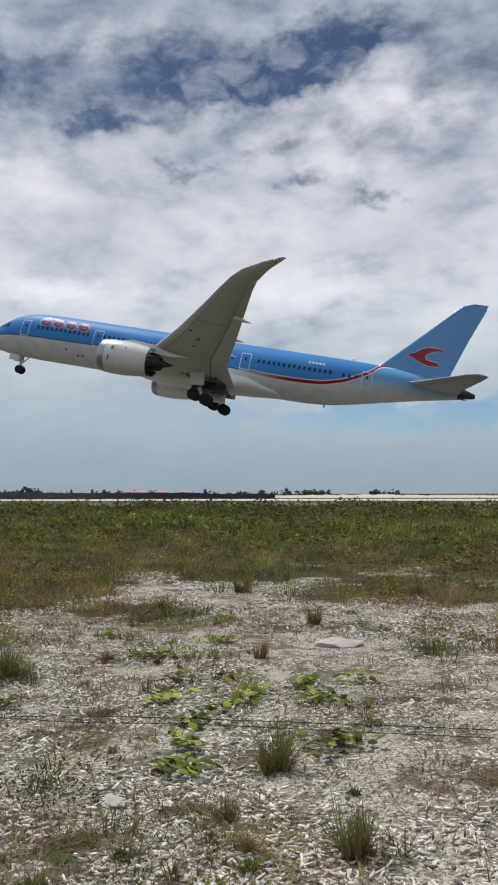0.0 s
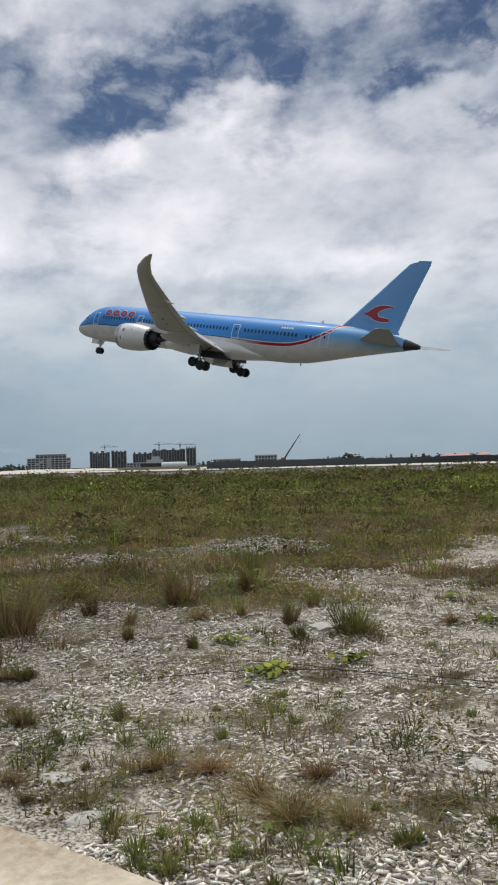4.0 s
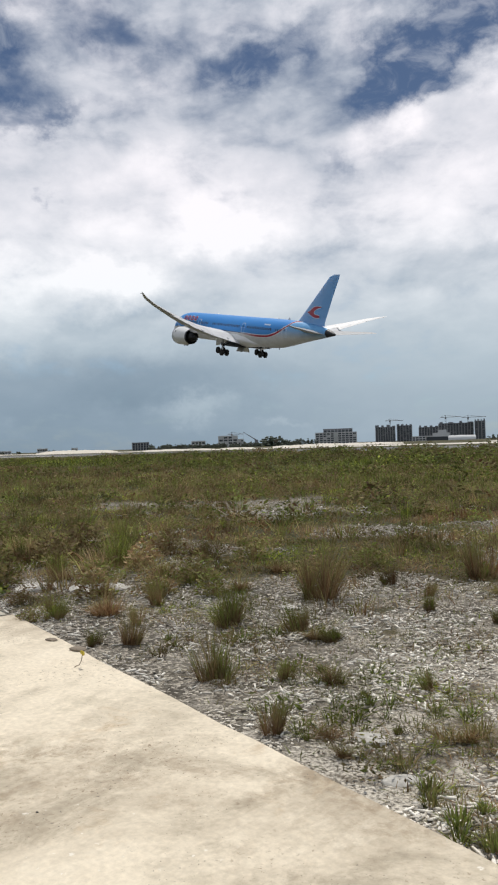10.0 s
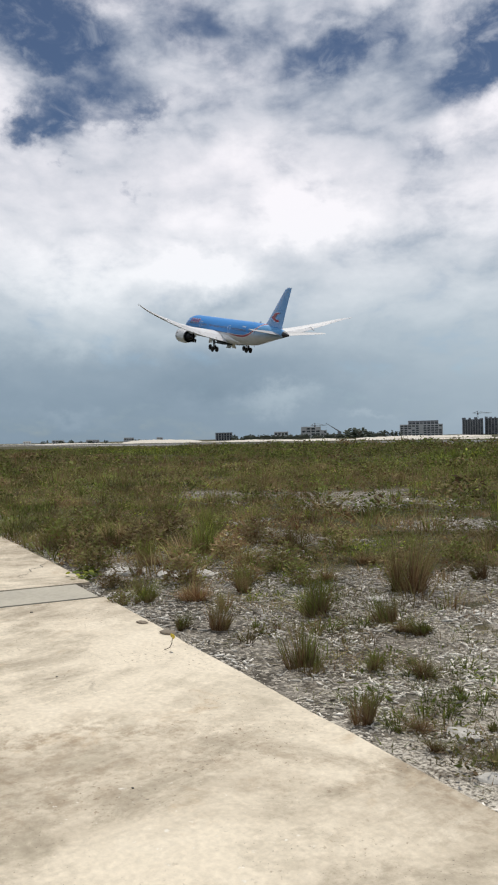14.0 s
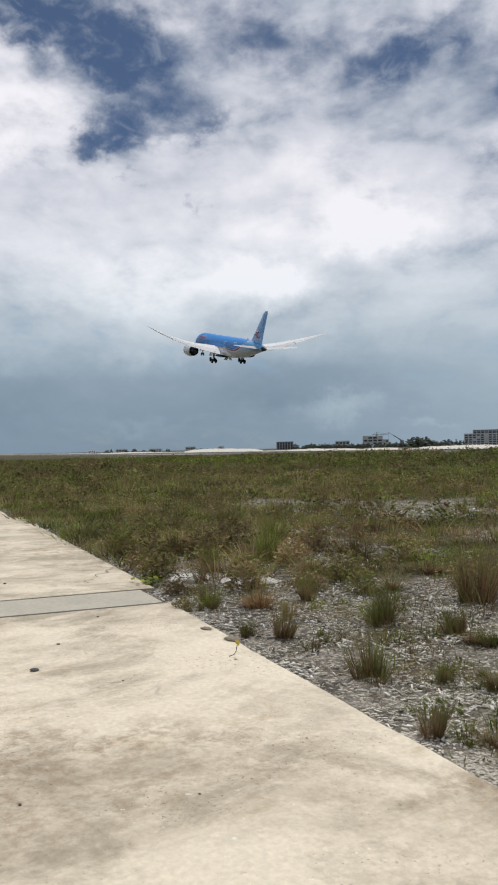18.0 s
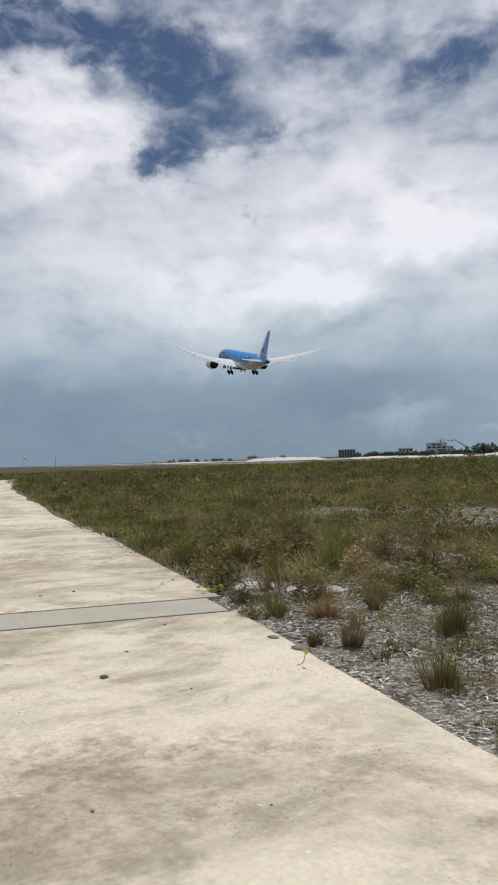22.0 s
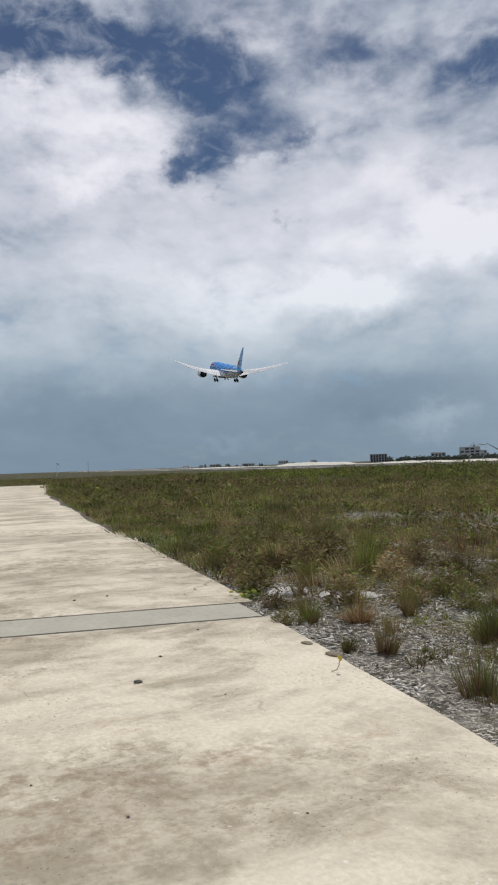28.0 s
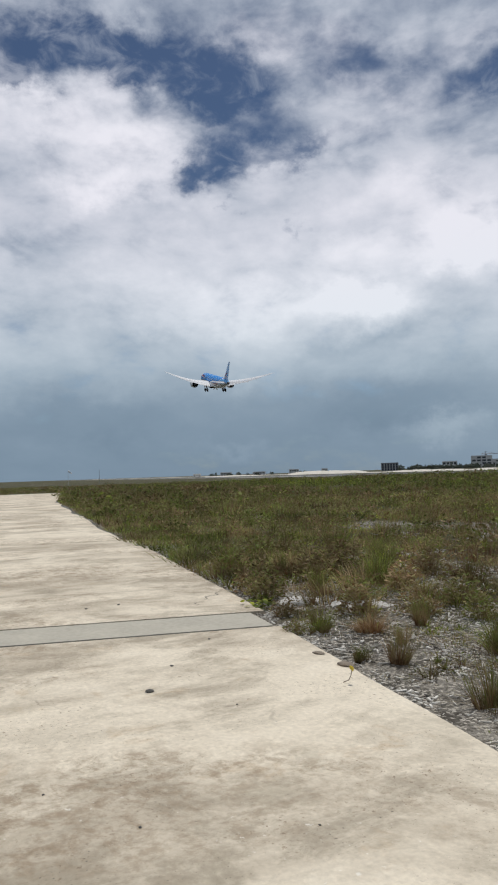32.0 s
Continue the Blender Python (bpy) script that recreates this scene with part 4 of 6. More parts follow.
def lie(x, y):
    """The ground's height: just under the path, with low swells."""
    u, v = uv(x, y)
    off = np.clip((v - EDGE) / 0.5, 0, 1)
    return -0.035 - 0.02 * off + 0.06 * (cloudy(x, y, 3.0, 21) - 0.5) * off * np.clip((v - EDGE) / 3, 0, 1)


radii = np.concatenate([np.linspace(0.0, 24, 150)[1:], np.geomspace(24.6, 4700, 90)])
angles = np.radians(np.concatenate([np.linspace(-25, 90, 260), np.linspace(90, 335, 60)[1:-1]]))
gr, ga = np.meshgrid(radii, angles, indexing="ij")
gx, gy = (-np.sin(ga) * gr).ravel(), (np.cos(ga) * gr).ravel()
gverts = np.stack([gx, gy, lie(gx, gy)], -1)
gverts[np.hypot(gx, gy) > 60, 2] = -0.05
na = len(angles)
i0 = (np.arange(len(radii) - 1)[:, None] * na + np.arange(na)[None]).ravel()
i1 = (np.arange(len(radii) - 1)[:, None] * na + (np.arange(na)[None] + 1) % na).ravel()
gtris = np.concatenate([np.stack([i0, i0 + na, i1], -1), np.stack([i1, i0 + na, i1 + na], -1)])
centre = len(gverts)
gverts = np.vstack([gverts, [[0, 0, -0.05]]])
fan_in = np.stack([np.full(na, centre), np.arange(na), (np.arange(na) + 1) % na], -1)
gtris = np.concatenate([gtris, fan_in])
gcov = np.concatenate([covered(gx, gy), [0.0]])
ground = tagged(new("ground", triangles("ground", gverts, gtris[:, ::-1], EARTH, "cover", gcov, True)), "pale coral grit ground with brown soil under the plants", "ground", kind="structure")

# concrete path in bays, with a narrow strip and open joints between them
path = thing("pavement", "stained cream concrete path with open joints and a chipped edge", "pavement", kind="structure")
JOINTS = [-30.0, -14.0, 7.86, 8.73, 20.0, 34.0, 48.0, 62.0, 80.0, 98.0]
rng = np.random.RandomState(3)
for a, b in zip(JOINTS, JOINTS[1:]):
    bm = bmesh.new()
    far_edge = -9.0
    k = max(2, int((b - a) / (0.35 if b < 40 else 1.5)))
    us = np.linspace(a + 0.03, b - 0.03, k)
    bay = rng.uniform(-0.05, 0.05) + (0.0 if b < 18 else rng.uniform(-0.25, 0.2))
    top, low, inn = [], [], []
    for u in us:
        jag = EDGE + max(0.0, u - 58) * 0.05 + bay + 0.035 * (lattice(np.array([u * 2.3]), np.array([0.5]), 7)[0] - 0.5) + 0.05 * (lattice(np.array([u * 0.6]), np.array([3.5]), 8)[0] - 0.5) + (0.6 * (lattice(np.array([u * 0.4]), np.array([9.5]), 9)[0] - 0.5) if u > 18 else 0.0)
        for lst, v, z in ((top, jag - 0.015, 0.0), (low, jag, -0.14), (inn, far_edge, 0.0)):
            x, y = at_uv(u - (v - EDGE) * 0.065, v)
            lst.append(bm.verts.new((x, y, z)))
    mid = [bm.verts.new((p.co.x, p.co.y, -0.018)) for p in low]
    for p, (q, w) in zip(mid, zip(low, top)):
        p.co.x, p.co.y = q.co.x * 0.8 + w.co.x * 0.2, q.co.y * 0.8 + w.co.y * 0.2
    for i in range(k - 1):
        bm.faces.new((inn[i], inn[i + 1], top[i + 1], top[i]))
        bm.faces.new((top[i], top[i + 1], mid[i + 1], mid[i]))
        bm.faces.new((mid[i], mid[i + 1], low[i + 1], low[i]))
    for i, s in ((0, 1), (k - 1, -1)):
        d = [bm.verts.new((p.co.x, p.co.y, -0.14)) for p in (inn[i],)]
        bm.faces.new((inn[i], top[i], mid[i], low[i], d[0]))
    bmesh.ops.recalc_face_normals(bm, faces=bm.faces[:])
    part("concrete_slab", bm, CONCRETE_GREY if b - a < 1 else CONCRETE, path)
bm = bmesh.new()
box(bm, -97, -9.0, -0.03, 40, EDGE - 0.08, -0.012, Matrix(((-PU[0], PV[0], 0, 0), (-PU[1], PV[1], 0, 0), (0, 0, 1, 0), (0, 0, 0, 1))))
part("joint_filler", bm, JOINT, path, "dark joint filler")


# ---------------------------------------------------------------- runway and cleared strips


def strip(name, v0, v1, z, mat, label, category):
    bm = bmesh.new()
    us = np.linspace(-900, 2600, 60)
    a = [bm.verts.new((*at_uv(u, v0 + 2.0 * math.sin(u * 0.037)), z)) for u in us]
    b = [bm.verts.new((*at_uv(u, v1 + 2.5 * math.sin(u * 0.023 + 1)), z)) for u in us]
    for i in range(len(us) - 1):
        bm.faces.new((a[i], a[i + 1], b[i + 1], b[i]))
    bmesh.ops.recalc_face_normals(bm, faces=bm.faces[:])
    return tagged(link(name, bm, mat), label, category, kind="structure")


strip("runway_shoulder", 90.0, 97.5, 0.02, RUNWAY, "pale runway shoulder beyond the grass", "runway")
strip("runway", 102.0, 140.0, 0.026, ASPHALT, "worn grey asphalt runway beyond its pale shoulder", "runway")
strip("sand_flat", 178.0, 238.0, 0.03, SAND, "flat of dredged white sand", "sand")


def foliage(count, radius, height, rs, size, lift=0.25):
    """A low leafy bush: small pointed leaves over a lobed dome, on a few stems: corners, triangles, tones."""
    V, F, T = [], [], []
    lobes = [(rs.uniform(-0.55, 0.55) * radius, rs.uniform(-0.55, 0.55) * radius, rs.uniform(0.55, 1.0)) for _ in range(4)]
    for k in range(count):
        lx, ly, lh = lobes[k % 4]
        a, e = rs.uniform(0, 2 * math.pi), math.asin(rs.uniform(-0.1, 1.0))
        q = 0.62 * radius * rs.uniform(0.55, 1.08)
        p = np.array([lx + q * math.cos(e) * math.cos(a), ly + q * math.cos(e) * math.sin(a), max(0.0, height * lh * (0.12 + 0.88 * math.sin(e) * rs.uniform(0.7, 1.1)))])
        d = np.array([math.cos(a + rs.normal(0, 0.8)), math.sin(a + rs.normal(0, 0.8)), rs.uniform(-0.35, 1.0)])
        d /= np.linalg.norm(d)
        w = np.cross(d, rs.normal(0, 1, 3))
        w /= np.linalg.norm(w) + 1e-6
        g = size * rs.uniform(0.6, 1.35)
        i = len(V)
        V += [p, p + d * g * 0.5 + w * g * 0.21, p + d * g, p + d * g * 0.5 - w * g * 0.21]
        F += [(i, i + 1, i + 2), (i, i + 2, i + 3)]
        T += [rs.normal(0, 0.1)] * 4
    return np.array(V), np.array(F), np.array(T)


def blades(n_blades, radius, height, tone, spread, rs, width=0.012, seg=3, droop=0.5, grade=0.0):
    """Curved blades from one root: corners, triangles, tones; grade: how much greener a blade's tip is than its root."""
    V, F, T = [], [], []
    for b in range(n_blades):
        a = rs.uniform(0, 2 * math.pi)
        r0 = radius * 0.35 * math.sqrt(rs.uniform())
        lean = rs.uniform(0.05, spread) * (0.4 + 0.6 * rs.uniform())
        h = height * rs.uniform(0.45, 1.0)
        a2 = a + rs.uniform(-0.5, 0.5)
        side = np.array([-math.sin(a2), math.cos(a2), 0])
        root = np.array([math.cos(a) * r0, math.sin(a) * r0, -0.02])
        tn = tone + rs.normal(0, 0.1)
        i = len(V)
        for k in range(seg + 1):
            q = k / seg
            out = lean * h * (q + droop * q * q)
            p = root + np.array([math.cos(a2) * out, math.sin(a2) * out, h * (q - 0.25 * lean * q * q)])
            w = width * (1 - q) ** 0.7
            if k < seg:
                V += [p - side * w / 2, p + side * w / 2]
            else:
                V.append(p)
        for k in range(seg - 1):
            j = i + 2 * k
            F += [(j, j + 1, j + 3), (j, j + 3, j + 2)]
        j = i + 2 * (seg - 1)
        F.append((j, j + 1, j + 2))
        T += [tn + grade * (k // 2 / seg - 0.5) for k in range(2 * seg + 1)]
    return np.array(V), np.array(F), np.array(T)


def sown(name, x, y, kinds, sizes, tones, label, category, sink=0.02, mat=LEAF):
    """Copies a few clump shapes over many places into one mesh."""
    rs = np.random.RandomState(len(x))
    V, F, T, base = [], [], [], 0
    pick = rs.randint(0, len(kinds), len(x))
    z = lie(x, y)
    for k, (kv, kf, kt) in enumerate(kinds):
        m = np.where(pick == k)[0]
        if not len(m):
            continue
        a = rs.uniform(0, 2 * math.pi, len(m))
        c, s, g = np.cos(a)[:, None], np.sin(a)[:, None], sizes[m][:, None]
        wid = g * rs.uniform(0.8, 1.3, (len(m), 1))
        p = np.stack([(kv[None, :, 0] * c - kv[None, :, 1] * s) * wid + x[m][:, None], (kv[None, :, 0] * s + kv[None, :, 1] * c) * wid + y[m][:, None], kv[None, :, 2] * g + z[m][:, None] - sink * 0.5], -1)
        V.append(p.reshape(-1, 3))
        F.append((kf[None] + (np.arange(len(m)) * len(kv))[:, None, None]).reshape(-1, 3) + base)
        T.append((kt[None] + tones[m][:, None]).ravel())
        base += p.shape[0] * p.shape[1]
    me = triangles(name, np.vstack(V), np.vstack(F), mat, "tone", np.concatenate(T))
    return tagged(new(name, me), label, category, kind="stuff")


def scatter(count, r0, r1, rs, a0=-24.0, a1=86.0, power=1.0):
    r = r0 + (r1 - r0) * rs.uniform(size=count) ** power
    a = np.radians(rs.uniform(a0, a1, count))
    return -np.sin(a) * r, np.cos(a) * r


rs = np.random.RandomState(42)
# far meadow up to the runway
far_kinds = [blades(7, 0.9, 0.48, 0.0, 1.1, rs, 0.05, 2, 0.4, 0.2) for _ in range(4)] + [foliage(13, 0.42, 0.36, rs, 0.14) for _ in range(2)]
x, y = scatter(44000, 24, 190, rs, power=0.8)
u, v = uv(x, y)
keep = (covered(x, y) > rs.uniform(0.1, 0.7, len(x))) & (v < 87) & ((v > EDGE + 0.1 + np.clip(u - 58, 0, 38) * 0.05) | (u > 96 + 7 * lattice(v / 2, u * 0, 53)))
x, y, u, v = x[keep], y[keep], u[keep], v[keep]
tall = cloudy(x, y, 6.0, 31)
size = 0.6 + 1.2 * np.clip(tall - 0.3, 0, 1) + 0.8 * np.clip((tall - 0.56) * 5, 0, 1) * np.clip((v - 14) / 20, 0, 1) + 0.45 * np.clip((v - 55) / 25, 0, 1) + 0.5 * np.clip((v - 50) / 25, 0, 1) * np.clip((20 - u) / 30, 0, 1)
size *= np.interp(u, [-60, 30, 60, 140], [1.1, 1.0, 0.95, 0.9])
tone = 0.56 + 1.0 * (cloudy(x, y, 6.0, 41) - 0.5) + 0.24 * np.exp(-((v - 44) / 12) ** 2) - 0.1 * np.exp(-((v - 19) / 6) ** 2) - 0.14 * np.clip((u - 18) / 25, 0, 1) * np.clip((40 - v) / 20, 0, 1) + 0.55 * (lattice(x / 1.7, y / 1.7, 47) - 0.5) - 0.14 * (lattice(x / 12, y / 12, 45) > 0.6)
sown("meadow_grass", x, y, far_kinds, size, np.clip(tone, 0.05, 0.78), "tall olive-green grass between path and runway", "grass")
# leafy shrubs that stand out of the meadow
bush_kinds = [foliage(52, 0.6, 0.55, rs, 0.15) for _ in range(5)]
x, y = scatter(5600, 13, 150, rs, power=0.8)
u, v = uv(x, y)
keep = ((v > 8) | ((u > 22) & (v > 3))) & (v < 84) & (lattice(x / 7, y / 7, 35) > 0.4)
x, y, v = x[keep], y[keep], v[keep]
sown("meadow_shrubs", x, y, bush_kinds, (0.4 + 0.85 * rs.uniform(size=len(x)) ** 1.6) * np.interp(v, [8, 30, 55, 80], [0.75, 1.3, 2.0, 2.3]) * (1 + 0.9 * ((u[keep] > 28) & (v < 16))), rs.choice([0.45, 0.6, 0.7, 0.22], len(x), p=[0.3, 0.35, 0.2, 0.15]), "dark leafy shrubs in the meadow", "shrubs", 0.02, SHRUB)
# single tufts that break up the field
tuft_kinds = [blades(int(q), w, h, 0.0, sp, rs, 0.034, 2, 0.7, 0.3) for q, w, h, sp in ((34, 0.8, 1.0, 0.45), (30, 1.2, 0.8, 0.8), (40, 1.5, 0.6, 1.0), (24, 0.7, 1.2, 0.35), (36, 1.3, 0.75, 0.7), (30, 1.0, 0.9, 0.6))]
x, y = scatter(3600, 9.0, 75, rs, power=0.9)
u, v = uv(x, y)
keep = (v > EDGE + 0.4) & (v < 80) & (covered(x, y) + 0.32 * np.clip((v - 3.2) / 2.5, 0, 1) * np.clip((12 - v) / 3, 0, 1) > rs.uniform(0.2, 0.75, len(x))) & (lattice(x / 3, y / 3, 37) > 0.22)
x, y, v = x[keep], y[keep], v[keep]
sown("field_tufts", x, y, tuft_kinds, rs.uniform(0.2, 0.52, len(x)) * np.interp(np.hypot(x, y), [9, 16, 60], [0.5, 0.9, 1.5]), rs.choice([0.06, 0.22, 0.4, 0.58, 0.8], len(x), p=[0.12, 0.25, 0.27, 0.26, 0.1]), "scattered brown and green grass tufts in the field", "grass", 0.02, LEAF)
# tall grass that stands up at the far end of the path
x, y = at_uv(rs.uniform(30, 62, 46), rs.uniform(4.5, 12, 46)).T
sown("tall_tufts", x, y, tuft_kinds, rs.uniform(0.7, 1.2, 46), rs.choice([0.22, 0.36, 0.5], 46), "tall dry grass tufts near the far end of the path", "grass")
# grass that creeps over the path's edge farther along
x, y = at_uv(rs.uniform(11, 130, 5000) , EDGE + rs.uniform(-0.25, 2.2, 5000)).T
edge_kinds = [blades(16, 0.6, 0.26, 0.0, 2.0, rs, 0.026, 2, 0.4) for _ in range(4)]
u, v = uv(x, y)
keep = v > EDGE + np.clip(u - 58, 0, 38) * 0.05 + 0.3 * (lattice(u * 0.5, u * 0, 39) - 0.35) + np.where(u < 17, 0.2, 0.0)
x, y = x[keep], y[keep]
sown("verge_grass", x, y, edge_kinds, rs.uniform(0.5, 1.3, len(x)), 0.5 + 0.6 * (lattice(x / 2, y / 2, 43) - 0.5), "green grass along the edge of the concrete", "grass")
# middle field
mid_kinds = [blades(8, 0.4, 0.30, 0.0, 1.4, rs, 0.02, 2, 0.5, 0.2) for _ in range(3)] + [foliage(15, 0.24, 0.2, rs, 0.07) for _ in range(3)]
x, y = scatter(32000, 3.2, 36, rs, power=0.75)
u, v = uv(x, y)
cv = covered(x, y)
keep = (cv > rs.uniform(0.22, 0.85, len(x))) & (v > EDGE + 0.08)
x, y, u, v, cv = x[keep], y[keep], u[keep], v[keep], cv[keep]
size = 0.25 + 1.15 * np.clip(cloudy(x, y, 2.2, 51) - 0.28, 0, 1) * cv + 0.5 * np.clip((lattice(x / 0.9, y / 0.9, 57) - 0.68) * 5, 0, 1)
size *= np.interp(np.hypot(x, y), [3, 6, 9, 13], [0.38, 0.55, 0.85, 1.0])
tone = np.interp(v, [3, 9, 13, 20, 30], [0.38, 0.27, 0.28, 0.42, 0.58]) + 1.0 * (cloudy(x, y, 2.6, 61) - 0.5) + 0.5 * (lattice(x / 0.7, y / 0.7, 67) - 0.5)
sown("field_grass", x, y, mid_kinds, size, tone, "low rusty and green grass over coral grit", "grass")
# dry thatch and small weeds on the grit
thatch = [blades(13, 0.5, 0.13, 0.0, 2.6, rs, 0.009, 2, 0.3) for _ in range(6)]
x, y = scatter(8500, 2.9, 14, rs, power=1.0)
u, v = uv(x, y)
keep = (v > EDGE + 0.22) & (covered(x, y) + 0.25 * (cloudy(x, y, 1.1, 83) > 0.5) > rs.uniform(0.1, 0.6, len(x)))
x, y = x[keep], y[keep]
sown("dry_thatch", x, y, thatch, 0.5 + 0.9 * rs.uniform(size=len(x)) ** 2, 0.22 + 0.9 * (cloudy(x, y, 1.1, 83) - 0.5), "flattened dry grass on the grit", "grass")
weed_kinds = [blades(13, 0.2, 0.08, 0.0, 2.4, rs, 0.013, 2, 0.5) for _ in range(6)]
x, y = scatter(13000, 2.9, 17, rs, power=1.0)
u, v = uv(x, y)
keep = (v > EDGE + 0.05) & (cloudy(x, y, 0.9, 71) > rs.uniform(0.35, 0.6, len(x)))
x, y = x[keep], y[keep]
tone = np.maximum(0.36, 0.4 + 1.1 * (cloudy(x, y, 1.0, 81) - 0.45) + rs.uniform(-0.15, 0.15, len(x)))
sown("small_weeds", x, y, weed_kinds, 0.35 + 1.15 * rs.uniform(size=len(x)) ** 4, tone, "small green and brown weeds in the grit", "weeds")

# broad-leaved forbs among the grass
forb_kinds = [foliage(46, 0.55, 0.45, rs, 0.105) for _ in range(6)]
x, y = scatter(5200, 7.0, 46, rs, power=0.85)
u, v = uv(x, y)
keep = (v > EDGE + 0.5) & (covered(x, y) - 0.06 > rs.uniform(0.2, 0.8, len(x))) & (lattice(x / 2.2, y / 2.2, 59) > 0.35)
x, y, v = x[keep], y[keep], v[keep]
sown("field_forbs", x, y, forb_kinds, rs.uniform(0.3, 0.75, len(x)) * np.interp(np.hypot(x, y), [6, 14, 40], [0.5, 0.8, 1.5]), np.clip(rs.choice([0.3, 0.5, 0.62, 0.85], len(x), p=[0.3, 0.3, 0.25, 0.15]) + 0.3 * (cloudy(x, y, 4.0, 63) - 0.5), 0, 1), "low leafy olive forbs in the field", "plants", 0.02, FORB)
# leafy weeds that sprawl in loose patches over the grit
rw = np.random.RandomState(77)
weed_leaf_kinds = [foliage(46, 0.4, 0.3, rw, 0.075) for _ in range(2)] + [blades(30, 0.36, 0.26, 0.0, 1.5, rw, 0.016, 3, 0.6, 0.2) for _ in range(4)]
x, y = scatter(3600, 3.0, 14, rw, power=0.9)
u, v = uv(x, y)
keep = (v > EDGE + 0.28) & (cloudy(x, y, 1.0, 131) + np.interp(x, [-6, -3, -1, 0.5], [-0.08, 0.0, 0.0, -0.05]) > rw.uniform(0.56, 0.68, len(x)))
x, y = x[keep], y[keep]
tone = np.clip(0.32 + 1.7 * (cloudy(x, y, 1.6, 137) - 0.45) + rw.uniform(-0.16, 0.2, len(x)), 0.12, 0.8)
sown("sprawling_weeds", x, y, weed_leaf_kinds, 0.22 + 0.34 * rw.uniform(size=len(x)) ** 1.6, tone, "low green and brown weeds sprawling on the grit", "weeds", 0.0, SHRUB)
# dark brown and olive scrub where the field thins out
x, y = scatter(5200, 6.5, 46, rs, power=0.9)
u, v = uv(x, y)
keep = (v > EDGE + 0.7) & (covered(x, y) > rs.uniform(0.2, 0.62, len(x))) & (lattice(x / 1.6, y / 1.6, 73) > 0.3)
x, y, v = x[keep], y[keep], v[keep]
scrub_kinds = [blades(34, 1.1, 0.6, 0.0, 0.9, rs, 0.022, 2, 0.7, 0.25) for _ in range(2)] + [foliage(64, 0.6, 0.5, rs, 0.085) for _ in range(2)]
sown("field_scrub", x, y, scrub_kinds, (0.25 + 0.6 * rs.uniform(size=len(x)) ** 1.8) * np.interp(np.hypot(x, y), [6, 10, 40], [0.6, 0.95, 1.4]), np.clip(rs.choice([0.14, 0.28, 0.42, 0.6], len(x), p=[0.2, 0.35, 0.25, 0.2]) + np.interp(v, [5, 25, 40], [0.0, 0.05, 0.15]), 0, 1), "dark brown and olive scrub on thin grit", "plants", 0.02, FORB)
# mats of brown thatch and green weeds by the path
MATS = [(-1.9, 4.0, 0.4), (-1.35, 3.75, 0.45), (-1.1, 3.95, 0.35), (0.8, 3.9, 0.35), (-1.7, 3.12, 0.22), (-2.0, 3.32, 0.22), (-0.1, 3.72, 0.25), (0.3, 3.85, 0.3), (-2.7, 3.55, 0.25), (-3.5, 4.4, 0.3), (-3.85, 4.3, 0.25), (-1.9, 5.0, 0.35), (-1.5, 5.6, 0.4),
        (-0.6, 3.7, 0.3), (-2.6, 4.5, 0.35), (-1.4, 3.1, 0.2), (-0.9, 4.6, 0.25), (-2.7, 6.2, 0.4), (-3.2, 5.6, 0.35), (0.9, 5.0, 0.4), (-1.5, 7.4, 0.5), (-0.4, 8.3, 0.5), (-4.7, 4.9, 0.35), (-6.0, 5.2, 0.5), (-7.2, 4.7, 0.4)]
mx, my, mt = [], [], []
for cx, cy, r0 in MATS:
    k = int((150 if cx > -1.5 else 230) * r0)
    mx += list(cx + rs.normal(0, r0 * 0.6, k))
    my += list(cy + rs.normal(0, r0 * 0.5, k))
    mt += list(np.where(rs.uniform(size=k) < 0.6, rs.uniform(0.08, 0.34, k), rs.uniform(0.5, 0.75, k)))
mx, my, mt = np.array(mx), np.array(my), np.array(mt)
keep = uv(mx, my)[1] > EDGE + 0.14
sown("weed_mats", mx[keep], my[keep], thatch[:3] + weed_kinds[:3], rs.uniform(0.4, 1.1, keep.sum()) * np.where(mt[keep] < 0.4, 0.8, 0.75), mt[keep], "mats of brown thatch and green weeds on the grit", "weeds")
# weeds that fill one joint of the path
k = 170
x, y = at_uv(34.0 + rs.normal(0, 0.08, k) - (rs.uniform(size=k) * 0), rs.uniform(-6.5, EDGE, k)).T
sown("joint_weeds", x, y, weed_kinds, rs.uniform(0.8, 2.2, k), rs.uniform(0.3, 0.6, k), "weeds growing in a joint of the concrete", "weeds")

# coral fingers and chips
fingers = []
for k in range(10):
    flat = k % 3 == 2
    ln, r = (rs.uniform(0.5, 0.9), 0.3) if flat else (rs.uniform(0.6, 1.5), rs.uniform(0.12, 0.2))
    vs, bend = [], rs.uniform(-0.12, 0.12)
    for q in (-1, 1):
        for a in range(4):
            b = 2 * math.pi * (a + 0.5) / 4 + rs.uniform(-0.35, 0.35)
            rr = r * rs.uniform(0.7, 1.2)
            vs.append((q * ln / 2 + rs.uniform(-0.12, 0.12), rr * math.cos(b) + bend * q, rr * math.sin(b) * (0.4 if flat else 1.0)))
    fs = [(0, 2, 1), (0, 3, 2), (4, 5, 6), (4, 6, 7)]
    for a in range(4):
        b = (a + 1) % 4
        fs += [(a, b, 4 + b), (a, 4 + b, 4 + a)]
    fingers.append((np.array(vs), np.array(fs)))


